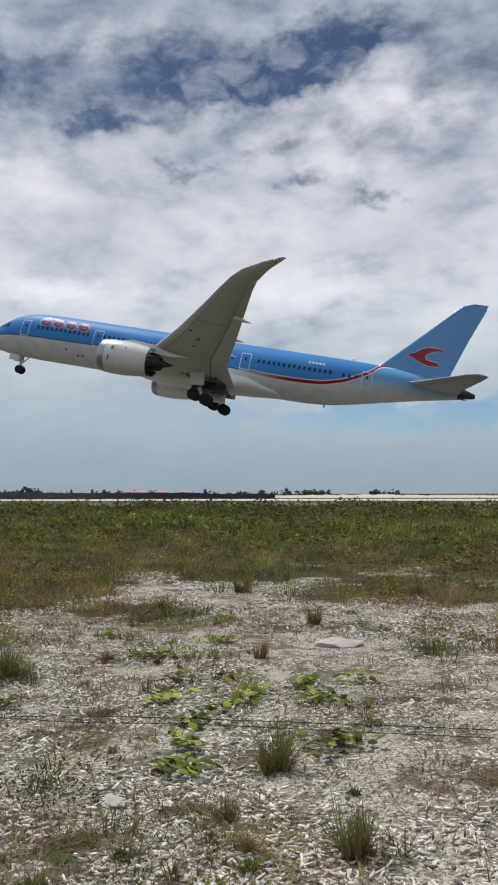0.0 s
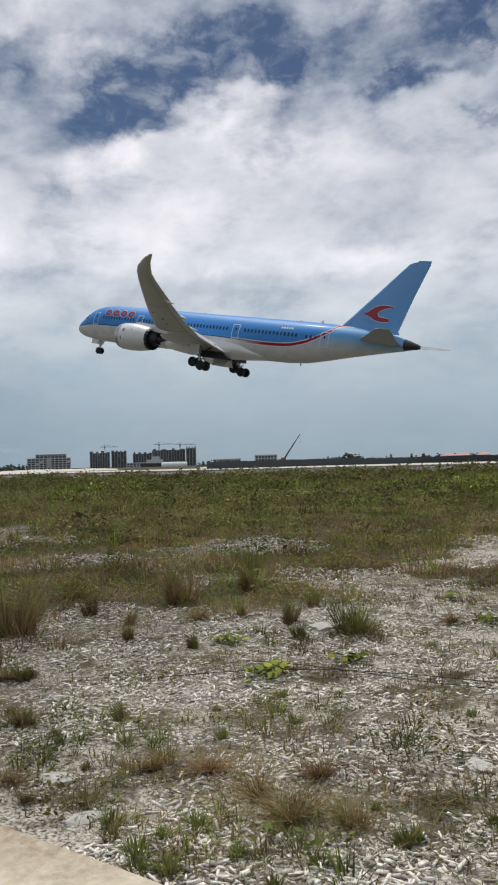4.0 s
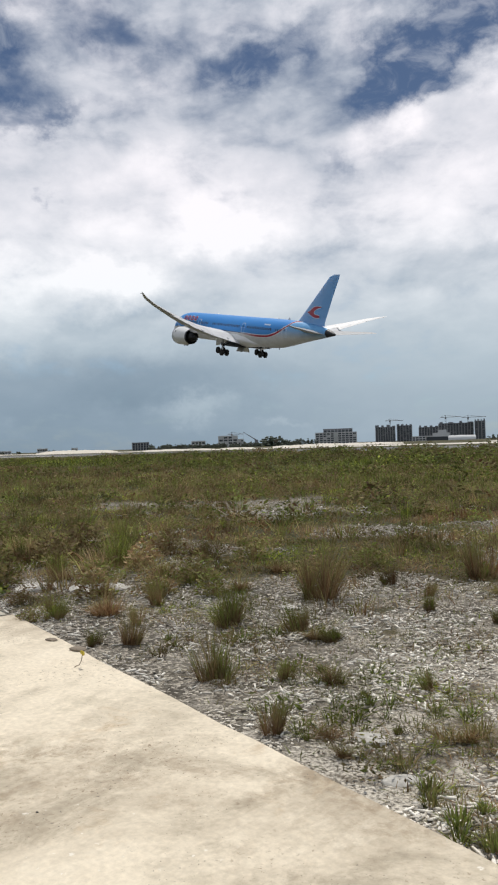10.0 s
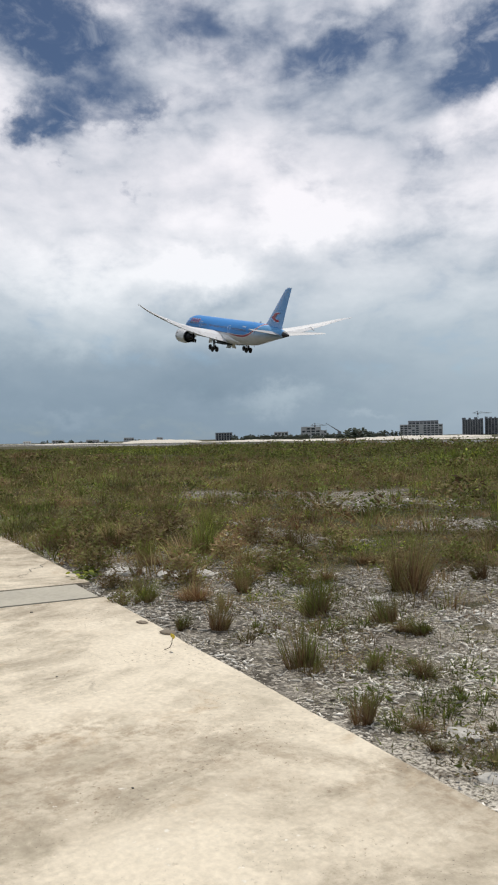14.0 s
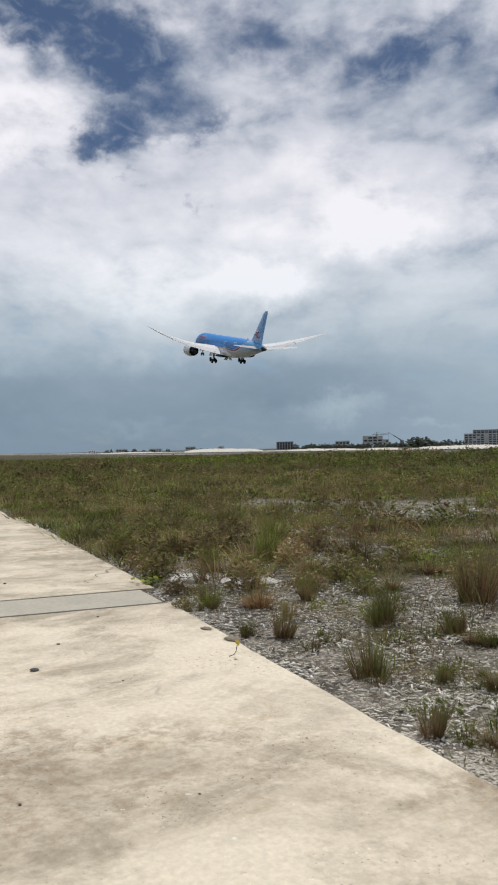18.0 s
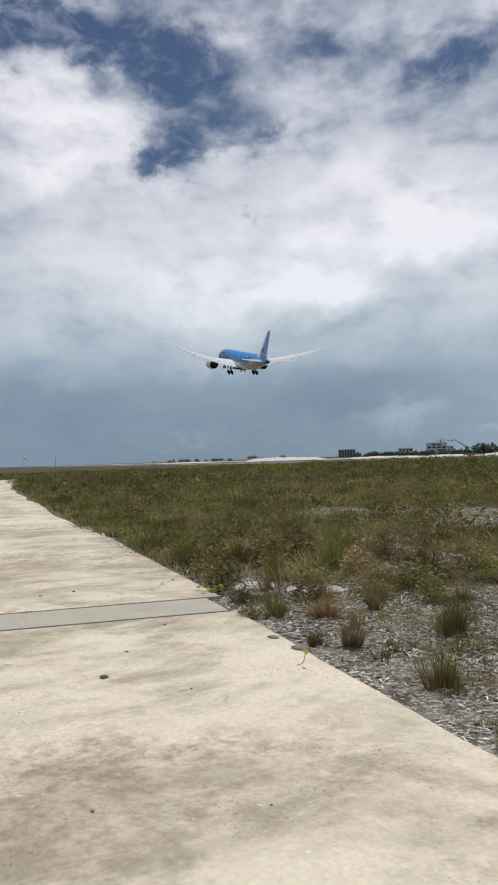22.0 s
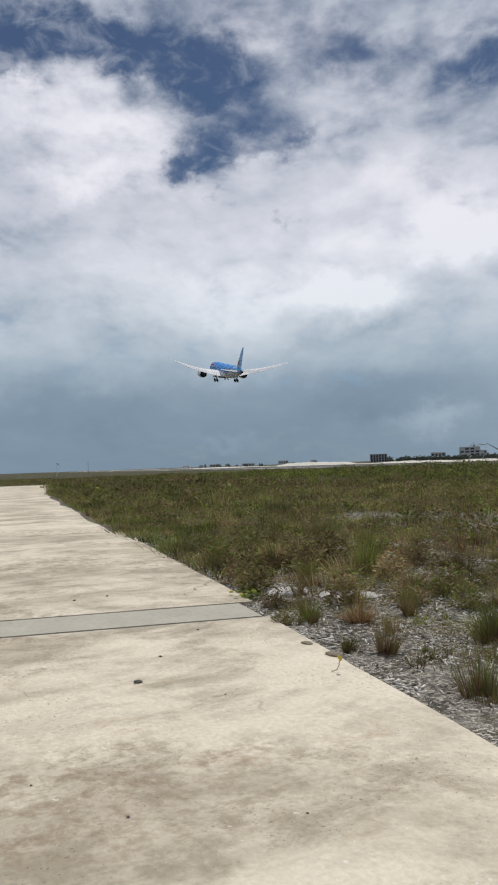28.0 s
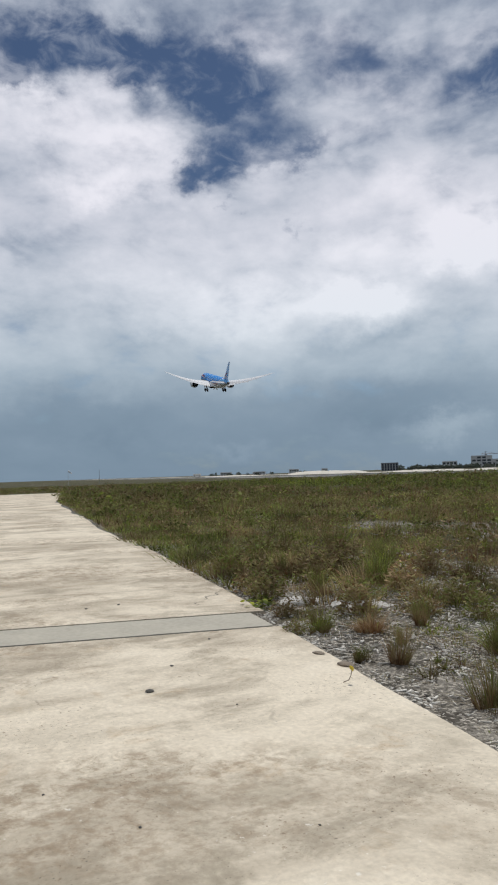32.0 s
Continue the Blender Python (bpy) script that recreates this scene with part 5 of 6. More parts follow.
def rubble(name, x, y, size, label):
    r2 = np.random.RandomState(9)
    V, F, base = [], [], 0
    pick = r2.randint(0, len(fingers), len(x))
    z = lie(x, y)
    for k, (kv, kf) in enumerate(fingers):
        m = np.where(pick == k)[0]
        a, t = r2.uniform(0, 2 * math.pi, len(m)), r2.normal(0, 0.24, len(m))
        s = size[m][:, None]
        px, py, pz = kv[None, :, 0] * s, kv[None, :, 1] * s, kv[None, :, 2] * s
        qx, qz = px * np.cos(t)[:, None] - pz * np.sin(t)[:, None], px * np.sin(t)[:, None] + pz * np.cos(t)[:, None]
        c, si = np.cos(a)[:, None], np.sin(a)[:, None]
        p = np.stack([qx * c - py * si + x[m][:, None], qx * si + py * c + y[m][:, None], qz + z[m][:, None] + s * 0.10], -1)
        V.append(p.reshape(-1, 3))
        F.append((kf[None] + (np.arange(len(m)) * len(kv))[:, None, None]).reshape(-1, 3) + base)
        base += p.shape[0] * p.shape[1]
    me = triangles(name, np.vstack(V), np.vstack(F), CORAL)
    return tagged(new(name, me), label, "gravel", kind="stuff")


x, y = scatter(120000, 2.8, 20, rs, power=1.4)
u, v = uv(x, y)
lumpy = cloudy(x, y, 0.8, 91) + np.interp(x, [-6, -3], [0.13, 0.0])
keep = (v > EDGE + 0.02) & (covered(x, y) < 0.6) & (lumpy > rs.uniform(0.38, 0.60, len(x)))
x, y = x[keep], y[keep]
rubble("coral_rubble", x, y, (0.020 + 0.042 * rs.uniform(size=len(x)) ** 2.0) * np.interp(np.hypot(x, y), [3, 6, 16, 22], [1.05, 1.0, 1.7, 2.3]), "loose white coral fingers and chips")

# single stones
STONES = [(-2.63, 3.66, 0.12, 0.0), (-2.37, 7.79, 0.22, 0.2), (1.33, 9.25, 0.3, 1.0), (-8.71, 5.1, 0.24, 0.4), (-5.3, 6.0, 0.12, 0.6), (-7.9, 5.6, 0.3, 0.5), (-2.2, 3.3, 0.1, 0.3), (-0.5, 4.6, 0.1, 1.0), (-8.58, 5.03, 0.3, 0.2), (-8.1, 5.35, 0.22, 0.2)]
for x, y, r, pale in STONES:
    bm = bmesh.new()
    bmesh.ops.create_icosphere(bm, subdivisions=2, radius=r)
    for p in bm.verts:
        k = 1 + 0.35 * (noise.noise(p.co * (2.2 / r) + Vector((x, y, 0))))
        p.co = Vector((p.co.x * k, p.co.y * k * 0.65, p.co.z * k * 0.2))
    ob = tagged(link("stone", bm, STONE), "flat pale coral stone lying on the grit", "stone", "loose stones")
    ob.matrix_world = pose(x, y, float(lie(np.array([x]), np.array([y]))[0]) + r * 0.04, 0, 0, 137 * x)

# grass tufts that stand alone: x, y, height
DRY = [(-4.53, 8.63, 0.66), (-4.03, 9.7, 0.52), (-3.32, 6.63, 0.24), (-5.36, 6.54, 0.68), (-4.6, 5.32, 0.34), (-2.83, 4.64, 0.22), (-3.12, 3.36, 0.24), (0.16, 4.31, 0.2), (0.83, 3.92, 0.36),
       (-5.46, 4.12, 0.32), (-5.63, 3.83, 0.14), (-12.85, 8.36, 0.85), (-6.57, 5.31, 0.3), (0.16, 14.17, 0.5), (-4.12, 6.72, 0.26), (-8.4, 7.74, 0.42), (-11.0, 6.2, 0.42), (-2.5, 7.3, 0.24), (-5.24, 7.7, 0.3), (-2.82, 7.87, 0.34), (-3.48, 8.18, 0.26), (-4.5, 7.35, 0.2), (-4.52, 10.83, 0.62), (-2.88, 8.85, 0.34), (0.39, 8.55, 0.26), (1.15, 10.67, 0.34),
       (-9.39, 6.72, 0.6), (-7.16, 4.41, 0.24), (-5.7, 3.9, 0.18), (-6.91, 5.58, 0.36), (-6.0, 4.6, 0.22), (-11.76, 8.66, 0.6), (-9.25, 5.75, 0.42), (-8.36, 5.04, 0.24)]
SPRAWL = [(-1.88, 4.06, 0.42), (-2.2, 3.98, 0.36), (-1.29, 3.73, 0.5), (-1.5, 3.86, 0.4), (-1.24, 3.64, 0.42), (-0.96, 3.74, 0.4), (-1.26, 4.17, 0.46), (0.3, 4.0, 0.34), (-2.57, 3.36, 0.24), (-2.83, 3.5, 0.26), (-4.3, 5.2, 0.4), (-3.4, 4.3, 0.4),
          (-11.96, 5.75, 0.8), (-11.3, 5.95, 0.7), (-10.8, 6.3, 0.66), (-8.9, 5.6, 0.6), (-7.6, 5.3, 0.5), (-7.0, 4.9, 0.36), (-5.4, 6.6, 0.6), (-6.4, 6.4, 0.6), (-3.9, 7.9, 0.5), (-1.2, 8.4, 0.5), (-10.0, 7.2, 0.8), (-8.0, 6.6, 0.7), (-9.0, 8.0, 0.8), (-6.9, 7.6, 0.7)]
BUSHES = [(-9.6, 4.9, 0.42), (-9.0, 4.75, 0.5), (-8.1, 5.6, 0.4), (-7.35, 5.15, 0.42), (-7.0, 5.6, 0.34), (-10.6, 5.5, 0.5), (-11.6, 5.6, 0.55), (-10.0, 6.2, 0.5), (-8.6, 6.6, 0.5), (-7.3, 6.5, 0.45), (-6.4, 6.0, 0.34), (-6.0, 7.2, 0.4), (-7.9, 4.45, 0.26), (-6.9, 4.0, 0.2),
          (-12.6, 6.6, 0.6), (-11.2, 7.4, 0.55), (-9.4, 7.8, 0.5), (-7.9, 8.2, 0.45), (-6.2, 8.6, 0.4)]
GREEN = [(-4.09, 3.86, 0.42), (-5.26, 5.05, 0.45), (-2.05, 7.7, 0.46), (-5.39, 5.22, 0.34), (0.42, 5.11, 0.36), (-9.08, 6.68, 0.52), (-13.4, 7.4, 0.58), (-12.0, 5.75, 0.5), (-10.5, 7.8, 0.5), (-3.78, 4.23, 0.2), (-4.14, 5.24, 0.22),
         (-6.89, 4.24, 0.26), (-14.0, 9.15, 0.6)]
LOW = [(-1.95, 3.17, 0.2), (-1.68, 2.95, 0.18), (-1.74, 3.28, 0.16), (-0.69, 3.6, 0.2), (0.28, 3.81, 0.2), (-0.34, 3.92, 0.14), (-5.12, 4.31, 0.12), (-0.67, 8.26, 0.18), (-0.99, 3.31, 0.16), (-15.2, 6.5, 0.2), (-2.03, 3.29, 0.22), (-1.76, 3.08, 0.24), (-1.56, 3.0, 0.24), (-1.64, 3.42, 0.2), (-2.97, 4.12, 0.16), (-2.56, 3.84, 0.14), (-2.04, 4.55, 0.16), (-1.71, 4.96, 0.16), (-1.99, 5.44, 0.18), (-3.88, 4.38, 0.2), (-3.66, 4.5, 0.16), (-3.07, 4.21, 0.16),
       (-4.17, 5.31, 0.24), (-0.66, 3.65, 0.2), (-0.07, 3.73, 0.18), (-0.64, 5.46, 0.14), (0.74, 7.11, 0.22), (-1.21, 7.22, 0.2), (-2.9, 3.42, 0.1), (-5.3, 4.4, 0.14), (-1.1, 3.05, 0.16), (-1.35, 3.25, 0.16), (-0.9, 3.9, 0.1), (-2.3, 5.0, 0.12), (-1.6, 5.6, 0.14), (0.9, 4.7, 0.14)]
rs = np.random.RandomState(77)


def tuft_mesh(tone, spread, width, count, wide):
    """A ragged clump: a few bunches of blades over a skirt of dry, fallen ones."""
    sets = [(blades(count // 3, wide * 1.3, 0.34, min(tone, 0.2), 1.7, rs, width * 0.8, 3, 0.6), 0.0, 0.0)]
    for k in range(9):
        a, q = rs.uniform(0, 6.28), 0.42 * wide * math.sqrt(rs.uniform())
        sets.append((blades(count // 7, wide * rs.uniform(0.2, 0.5), rs.choice([0.45, 0.6, 0.8, 0.95, 1.15]), tone + rs.uniform(-0.2, 0.18), spread * rs.uniform(0.5, 1.9), rs, width * 1.1, 4, 0.8, 0.6), math.cos(a) * q, math.sin(a) * q))
    V, F, T, base = [], [], [], 0
    for (kv, kf, kt), ox, oy in sets:
        V.append(kv + np.outer(1.0 + 1.3 * kv[:, 2], (ox, oy, 0))), F.append(kf + base), T.append(kt)
        base += len(kv)
    return triangles("grass_tuft", np.vstack(V), np.vstack(F), LEAF, "tone", np.clip(np.concatenate(T), 0, 1))


for rows, tone, spread, width, label in ((DRY, 0.36, 0.6, 0.018, "dry straw-brown grass tuft on coral grit"), (GREEN, 0.46, 0.8, 0.017, "grey-green grass tuft on coral grit"), (LOW, 0.6, 1.3, 0.05, "low bright green weed clump on coral grit"),
                                         (SPRAWL, 0.2, 1.6, 0.022, "flattened brown grass clump on coral grit")):
    low, flat = label.startswith("low"), label.startswith("flattened")
    shapes = []
    for d in (-0.08, 0.0, 0.1):
        if low:
            kv, kf, kt = blades(80, 1.0, 0.75, tone + d, 1.15, rs, 0.075, 3, 0.35)
            shapes.append(triangles("grass_tuft", kv, kf, LEAF, "tone", np.clip(kt, 0, 1)))
        else:
            shapes.append(tuft_mesh(tone + d, spread, width, 260 if flat else 330, 0.9))
    for k, (x, y, h) in enumerate(rows):
        ob = tagged(new("grass_tuft", shapes[k % 3]), label, "grass tuft", "grass tufts")
        size = (h * 0.62, h * 0.58, h * 0.55, 1) if low else (h * 0.46, h * 0.4, h * 0.36, 1) if flat else (h * rs.uniform(0.5, 0.7) * (1.35 if rows is GREEN else 1.0), h * rs.uniform(0.5, 0.7) * (1.35 if rows is GREEN else 1.0), h * 1.02, 1)
        ob.matrix_world = pose(x, y, float(lie(np.array([x]), np.array([y]))[0]), rs.uniform(-12, 12), rs.uniform(-12, 12), 97 * k) @ Matrix.Diagonal(size)
bush_shapes = []
for k in range(4):
    kv, kf, kt = foliage(420, 0.62, 0.95, rs, 0.13)
    stems = blades(60, 0.8, 0.9, 0.3, 0.7, rs, 0.018, 3, 0.4, 0.1)
    bush_shapes.append(triangles("bush", np.vstack([kv, stems[0]]), np.vstack([kf, stems[1] + len(kv)]), FORB, "tone", np.clip(np.concatenate([kt + (0.22, 0.42, 0.5, 0.3)[k], stems[2]]), 0, 1)))
for k, (x, y, h) in enumerate(BUSHES):
    ob = tagged(new("bush", bush_shapes[k % 4]), ("grey-brown twiggy bush on coral grit", "olive leafy bush on coral grit", "green leafy bush on coral grit", "brown leafy bush on coral grit")[k % 4], "bush", "low bushes")
    ob.matrix_world = pose(x, y, float(lie(np.array([x]), np.array([y]))[0]), 0, 0, 71 * k) @ Matrix.Diagonal((h * rs.uniform(1.0, 1.4), h * rs.uniform(0.9, 1.2), h, 1))
ORANGE = tuft_mesh(0.04, 0.95, 0.018, 300, 0.9)
ob = tagged(new("grass_tuft", ORANGE), "rust-orange dry grass tuft on coral grit", "grass tuft", "grass tufts")
ob.matrix_world = pose(-6.62, 4.7, -0.06) @ Matrix.Diagonal((0.36, 0.36, 0.34, 1))


def leafy(count, spread, size, seed):
    """A sprawl of round leaves on short stalks: corners, triangles, tones."""
    r = np.random.RandomState(seed)
    V, F, T = [], [], []
    for k in range(count):
        p = np.array([r.normal(0, spread), r.normal(0, spread), r.uniform(0.02, 0.09)])
        a, tip = r.uniform(0, 2 * math.pi), r.uniform(-0.5, 0.5, 2)
        ca, sa2 = math.cos(a), math.sin(a)
        i = len(V)
        V.append(p + (0, 0, 0.006))
        for j in range(7):
            b = 2 * math.pi * j / 7
            q = size * r.uniform(0.75, 1.1) * (1.25 if j == 0 else 1.0)
            dx, dy = q * math.cos(b), 0.85 * q * math.sin(b)
            V.append(p + (dx * ca - dy * sa2, dx * sa2 + dy * ca, dx * tip[0] + dy * tip[1]))
        F += [(i, i + 1 + j, i + 1 + (j + 1) % 7) for j in range(7)]
        T += [np.clip(r.normal(0.86, 0.1), 0.6, 1.0)] * 8
    return np.array(V), np.array(F), np.array(T)


VINES = [(-0.19, 5.15), (-0.15, 5.59), (-0.15, 6.1), (0.01, 6.41), (0.18, 6.67), (0.34, 6.95), (-0.33, 7.47), (-1.78, 6.57), (-2.31, 6.04), (0.76, 5.45), (0.99, 5.58), (0.81, 7.37), (-0.89, 8.53), (-1.4, 9.8), (-0.07, 9.38), (0.0, 11.2), (-0.59, 8.56), (0.85, 6.73), (0.12, 7.51), (-0.08, 5.02), (-0.41, 6.7), (-2.29, 5.9), (-3.1, 6.9), (-8.8, 4.64), (1.1, 6.6), (1.3, 7.4), (-8.4, 4.4)]
for k, (x, y) in enumerate(VINES):
    kv, kf, kt = leafy(18 + 6 * (k % 3), 0.09, 0.038, 300 + k)
    ob = tagged(new("creeper", triangles("creeper", kv, kf, LEAF, "tone", kt)), "yellow-green broad-leaved creeper on the grit", "plant", "creepers")
    ob.matrix_world = pose(x, y, float(lie(np.array([x]), np.array([y]))[0]))

# black cables that lie across the grit
for pts in (((-3.06, 5.51), (-2.38, 6.08), (-1.37, 6.24), (-0.36, 6.14), (0.63, 6.0), (2.1, 5.78), (4.0, 5.5)), ((-2.6, 6.2), (-1.95, 6.27), (-1.0, 5.95), (-0.35, 6.05), (0.5, 5.85), (2.0, 5.6))):
    data = bpy.data.curves.new("cable", "CURVE")
    data.dimensions, data.bevel_depth, data.bevel_resolution = "3D", 0.0032, 2
    line = data.splines.new("NURBS")
    line.points.add(len(pts) - 1)
    for q, (x, y) in zip(line.points, pts):
        q.co = (x, y, float(lie(np.array([x]), np.array([y]))[0]) + 0.035, 1)
    line.use_endpoint_u = True
    data.materials.append(RUBBER)
    tagged(new("cable", data), "thin black cable lying across the grit", "cable", "cables")

# pebbles and a wilted yellow flower on the concrete
for x, y, r in ((-5.65, 1.99, 0.026), (-6.28, 2.41, 0.013), (-7.05, 3.1, 0.012), (-9.51, 2.58, 0.016), (-9.55, 3.0, 0.016), (-5.02, 2.39, 0.007), (-3.6, 1.2, 0.008), (-3.2, 1.9, 0.006), (-4.2, 0.9, 0.007)):
    bm = bmesh.new()
    bmesh.ops.create_icosphere(bm, subdivisions=2, radius=r)
    for p in bm.verts:
        p.co = Vector((p.co.x * 1.3, p.co.y, p.co.z * 0.5)) * (1 + 0.25 * noise.noise(p.co * 40))
    ob = tagged(link("pebble", bm, JOINT), "dark pebble lying on the concrete", "pebble", "pebbles")
    ob.matrix_world = pose(x, y, r * 0.35, 0, 0, 50 * x)
for x, y, r in ((-5.95, 3.64, 0.06), (-5.48, 3.60, 0.085)):
    bm = bmesh.new()
    bmesh.ops.create_icosphere(bm, subdivisions=2, radius=r)
    for p in bm.verts:
        k = 1 + 0.3 * noise.noise(p.co * (2.5 / r) + Vector((x, y, 0)))
        p.co = Vector((p.co.x * k, p.co.y * k * 0.6, p.co.z * k * 0.22))
    ob = tagged(link("stone", bm, EDGE_STONE), "flat brown stone lying on the concrete's edge", "stone", "stones on the edge")
    ob.matrix_world = pose(x, y, r * 0.12, 0, 0, 20)
# a crack that runs in from the edge
bm = bmesh.new()
rows = []
for i in range(15):
    q = i / 14
    x, y = -8.9 - 0.86 * q + 0.05 * math.sin(i * 2.1), 3.72 + 0.78 * q + 0.05 * math.sin(i * 1.3 + 1)
    w = 0.007 * (0.5 + q)
    rows.append([bm.verts.new((x - w, y + w, 0.0035)), bm.verts.new((x + w, y - w, 0.0035))])
for a, b in zip(rows, rows[1:]):
    bm.faces.new((a[0], b[0], b[1], a[1]))
part("crack", bm, JOINT, path)
flower = thing("fallen_flower", "wilted yellow flower on a bent stalk on the concrete", "flower", pose(-5.07, 3.3, 0.0) @ Matrix.Diagonal((0.75, 0.75, 0.75, 1)))
bm = bmesh.new()
for a, c in (((0, 0, 0.004), (0.05, 0.03, 0.03)), ((0.05, 0.03, 0.03), (0.09, 0.03, 0.08)), ((0.09, 0.03, 0.08), (0.08, 0.05, 0.14))):
    rod(bm, a, c, 0.004, 0.003, 6)
part("stalk", bm, BARK, flower)
bm = bmesh.new()
for k in range(6):
    bmesh.ops.create_icosphere(bm, subdivisions=1, radius=0.014, matrix=Matrix.Translation((0.08 + 0.012 * math.cos(k), 0.05 + 0.012 * math.sin(k), 0.14 + 0.004 * k)) @ Matrix.Diagonal((1.2, 0.7, 1.5, 1)))
part("bloom", bm, plain("yellow_petals", (0.55, 0.42, 0.04), 0.6), flower)

# ---------------------------------------------------------------- far side of the runway
EYE = 1.6


def spot(az, dist, el=None):
    """A place at a heading and distance; with el, the height seen at that elevation."""
    a = radians(az)
    return (-math.sin(a) * dist, math.cos(a) * dist, 0.0 if el is None else EYE + dist * math.tan(radians(el)))


def facing(az, dist):
    """A frame at that place whose x runs to the right, as seen from the path, and y away."""
    x, y, _ = spot(az, dist)
    return pose(x, y, 0, 0, 0, az)


def mound(az0, az1, dist, el, seed, label="long pile of dredged white sand"):
    """A low, uneven sand bank between two headings."""
    bm = bmesh.new()
    k = max(8, int(abs(az1 - az0) * 12))
    loops = []
    top = EYE + dist * math.tan(radians(el))
    for i in range(k + 1):
        az = az0 + (az1 - az0) * i / k
        q = lattice(np.array([az * 2.3]), np.array([seed + 0.5]), 15)[0] * 0.4 + lattice(np.array([az * 6.1]), np.array([seed + 2.5]), 17)[0] * 0.3 + lattice(np.array([az * 0.7]), np.array([seed + 4.5]), 16)[0] * 0.5
        h = max(0.15, top * (0.35 + 0.75 * q)) * math.sin(math.pi * min(1, max(0.02, (i + 0.3) / (k + 0.6)))) ** 0.35
        loops.append([Vector(spot(az, dist + d)) + Vector((0, 0, h * z)) for d, z in ((-14, -0.05), (-8, 0.35), (-3, 0.85), (0, 1.0), (4, 0.8), (12, -0.05))])
    vs = [[bm.verts.new(p) for p in lp] for lp in loops]
    for a, b in zip(vs, vs[1:]):
        for i in range(5):
            bm.faces.new((a[i], a[i + 1], b[i + 1], b[i]))
    bmesh.ops.recalc_face_normals(bm, faces=bm.faces[:])
    return tagged(link("sand_bank", bm, SAND, None, True), label, "sand bank", "sand banks")


for row in ((3.0, -20.0, 330, -0.02, 1), (17, 2, 340, -0.12, 2), (27, 14, 345, -0.08, 3), (42.6, 33.0, 420, 0.0, 4), (52.6, 46.8, 430, -0.07, 5), (59.8, 54.0, 520, 0.1, 6), (66, 61, 620, -0.06, 7), (46.5, 44.0, 440, -0.1, 8)):
    mound(*row)


def hoarding(az0, az1, dist, el):
    """A dark site fence in panels."""
    fence = thing("site_fence", "long dark hoarding round a building site", "fence")
    k = int(abs(az1 - az0) * 2)
    for i in range(k):
        a, b = (Vector(spot(az0 + (az1 - az0) * (i + j) / k, dist)) for j in (0.0, 1.0))
        h = EYE + dist * math.tan(radians(el + 0.012 * math.sin(i * 1.7)))
        bm = bmesh.new()
        m = Matrix.Translation((a + b) / 2) @ Matrix.Rotation(math.atan2((b - a).y, (b - a).x), 4, "Z")
        ln = (b - a).length / 2
        box(bm, -ln, -0.15, 0.0, ln, 0.15, h, m)
        part("fence_panel", bm, FENCE_DARK, fence)


hoarding(26.5, 15.0, 262, 0.17)
hoarding(15.0, 3.5, 258, 0.10)
hoarding(3.5, -2.0, 262, 0.03)
hoarding(-8.0, -13.2, 440, -0.06)


def block(name, az0, az1, dist, el, floors, bays, wall, label, depth=26.0, ragged=0.0, gap_mat=None):
    """A building with floor slabs, columns and dark openings between them, as seen across the airfield."""
    mid = (az0 + az1) / 2
    width = dist * abs(math.tan(radians(az0 - mid)) - math.tan(radians(az1 - mid)))
    h = EYE + dist * math.tan(radians(el))
    house = thing(name, label, "building", facing(mid, dist))
    bm = bmesh.new()
    box(bm, -width / 2, 1.2, 0, width / 2, depth, h)
    part("wall", bm, wall, house)
    bm = bmesh.new()
    box(bm, -width / 2 - 0.4, 0.2, h, width / 2 + 0.4, depth + 0.4, h + 0.9)
    part("roof", bm, wall, house)
    fh, bw = h / floors, width / bays
    for i in range(floors + 1):
        bm = bmesh.new()
        box(bm, -width / 2 - 0.3, 0.0, i * fh - 0.25, width / 2 + 0.3, 1.25, i * fh + 0.25)
        part("floor_slab", bm, wall, house)
    for i in range(bays + 1):
        bm = bmesh.new()
        x = -width / 2 + i * bw
        box(bm, x - 0.5, 0.1, 0, x + 0.5, 1.25, h)
        part("column", bm, COLUMN if wall is BUILD_GREY else wall, house)
    bm = bmesh.new()
    box(bm, 0, 1.12, 0, bw * 0.74, 1.19, fh * 0.62)
    pane = part("window", bm, gap_mat or BUILD_DARK, house)
    r = random.Random(int(az0 * 10))
    if floors > 6:
        for k in range(4):  # lift cores and unfinished bays on the roof
            x, w, t = width * (k / 3 - 0.5) * 0.86, width * r.uniform(0.03, 0.1), fh * r.uniform(0.4, 1.3)
            bm = bmesh.new()
            box(bm, x - w, 3, h + 0.92, x + w, depth * 0.7, h + 0.92 + t)
            part("roof_core", bm, wall, house)
    first = True
    for i in range(floors):
        for j in range(bays):
            if r.random() < ragged:
                continue
            o = pane if first else pane.copy()
            if not first:
                scene.collection.objects.link(o)
            first = False
            o.location = (-width / 2 + (j + 0.13) * bw, 0, i * fh + fh * 0.2)
    return house, width, h


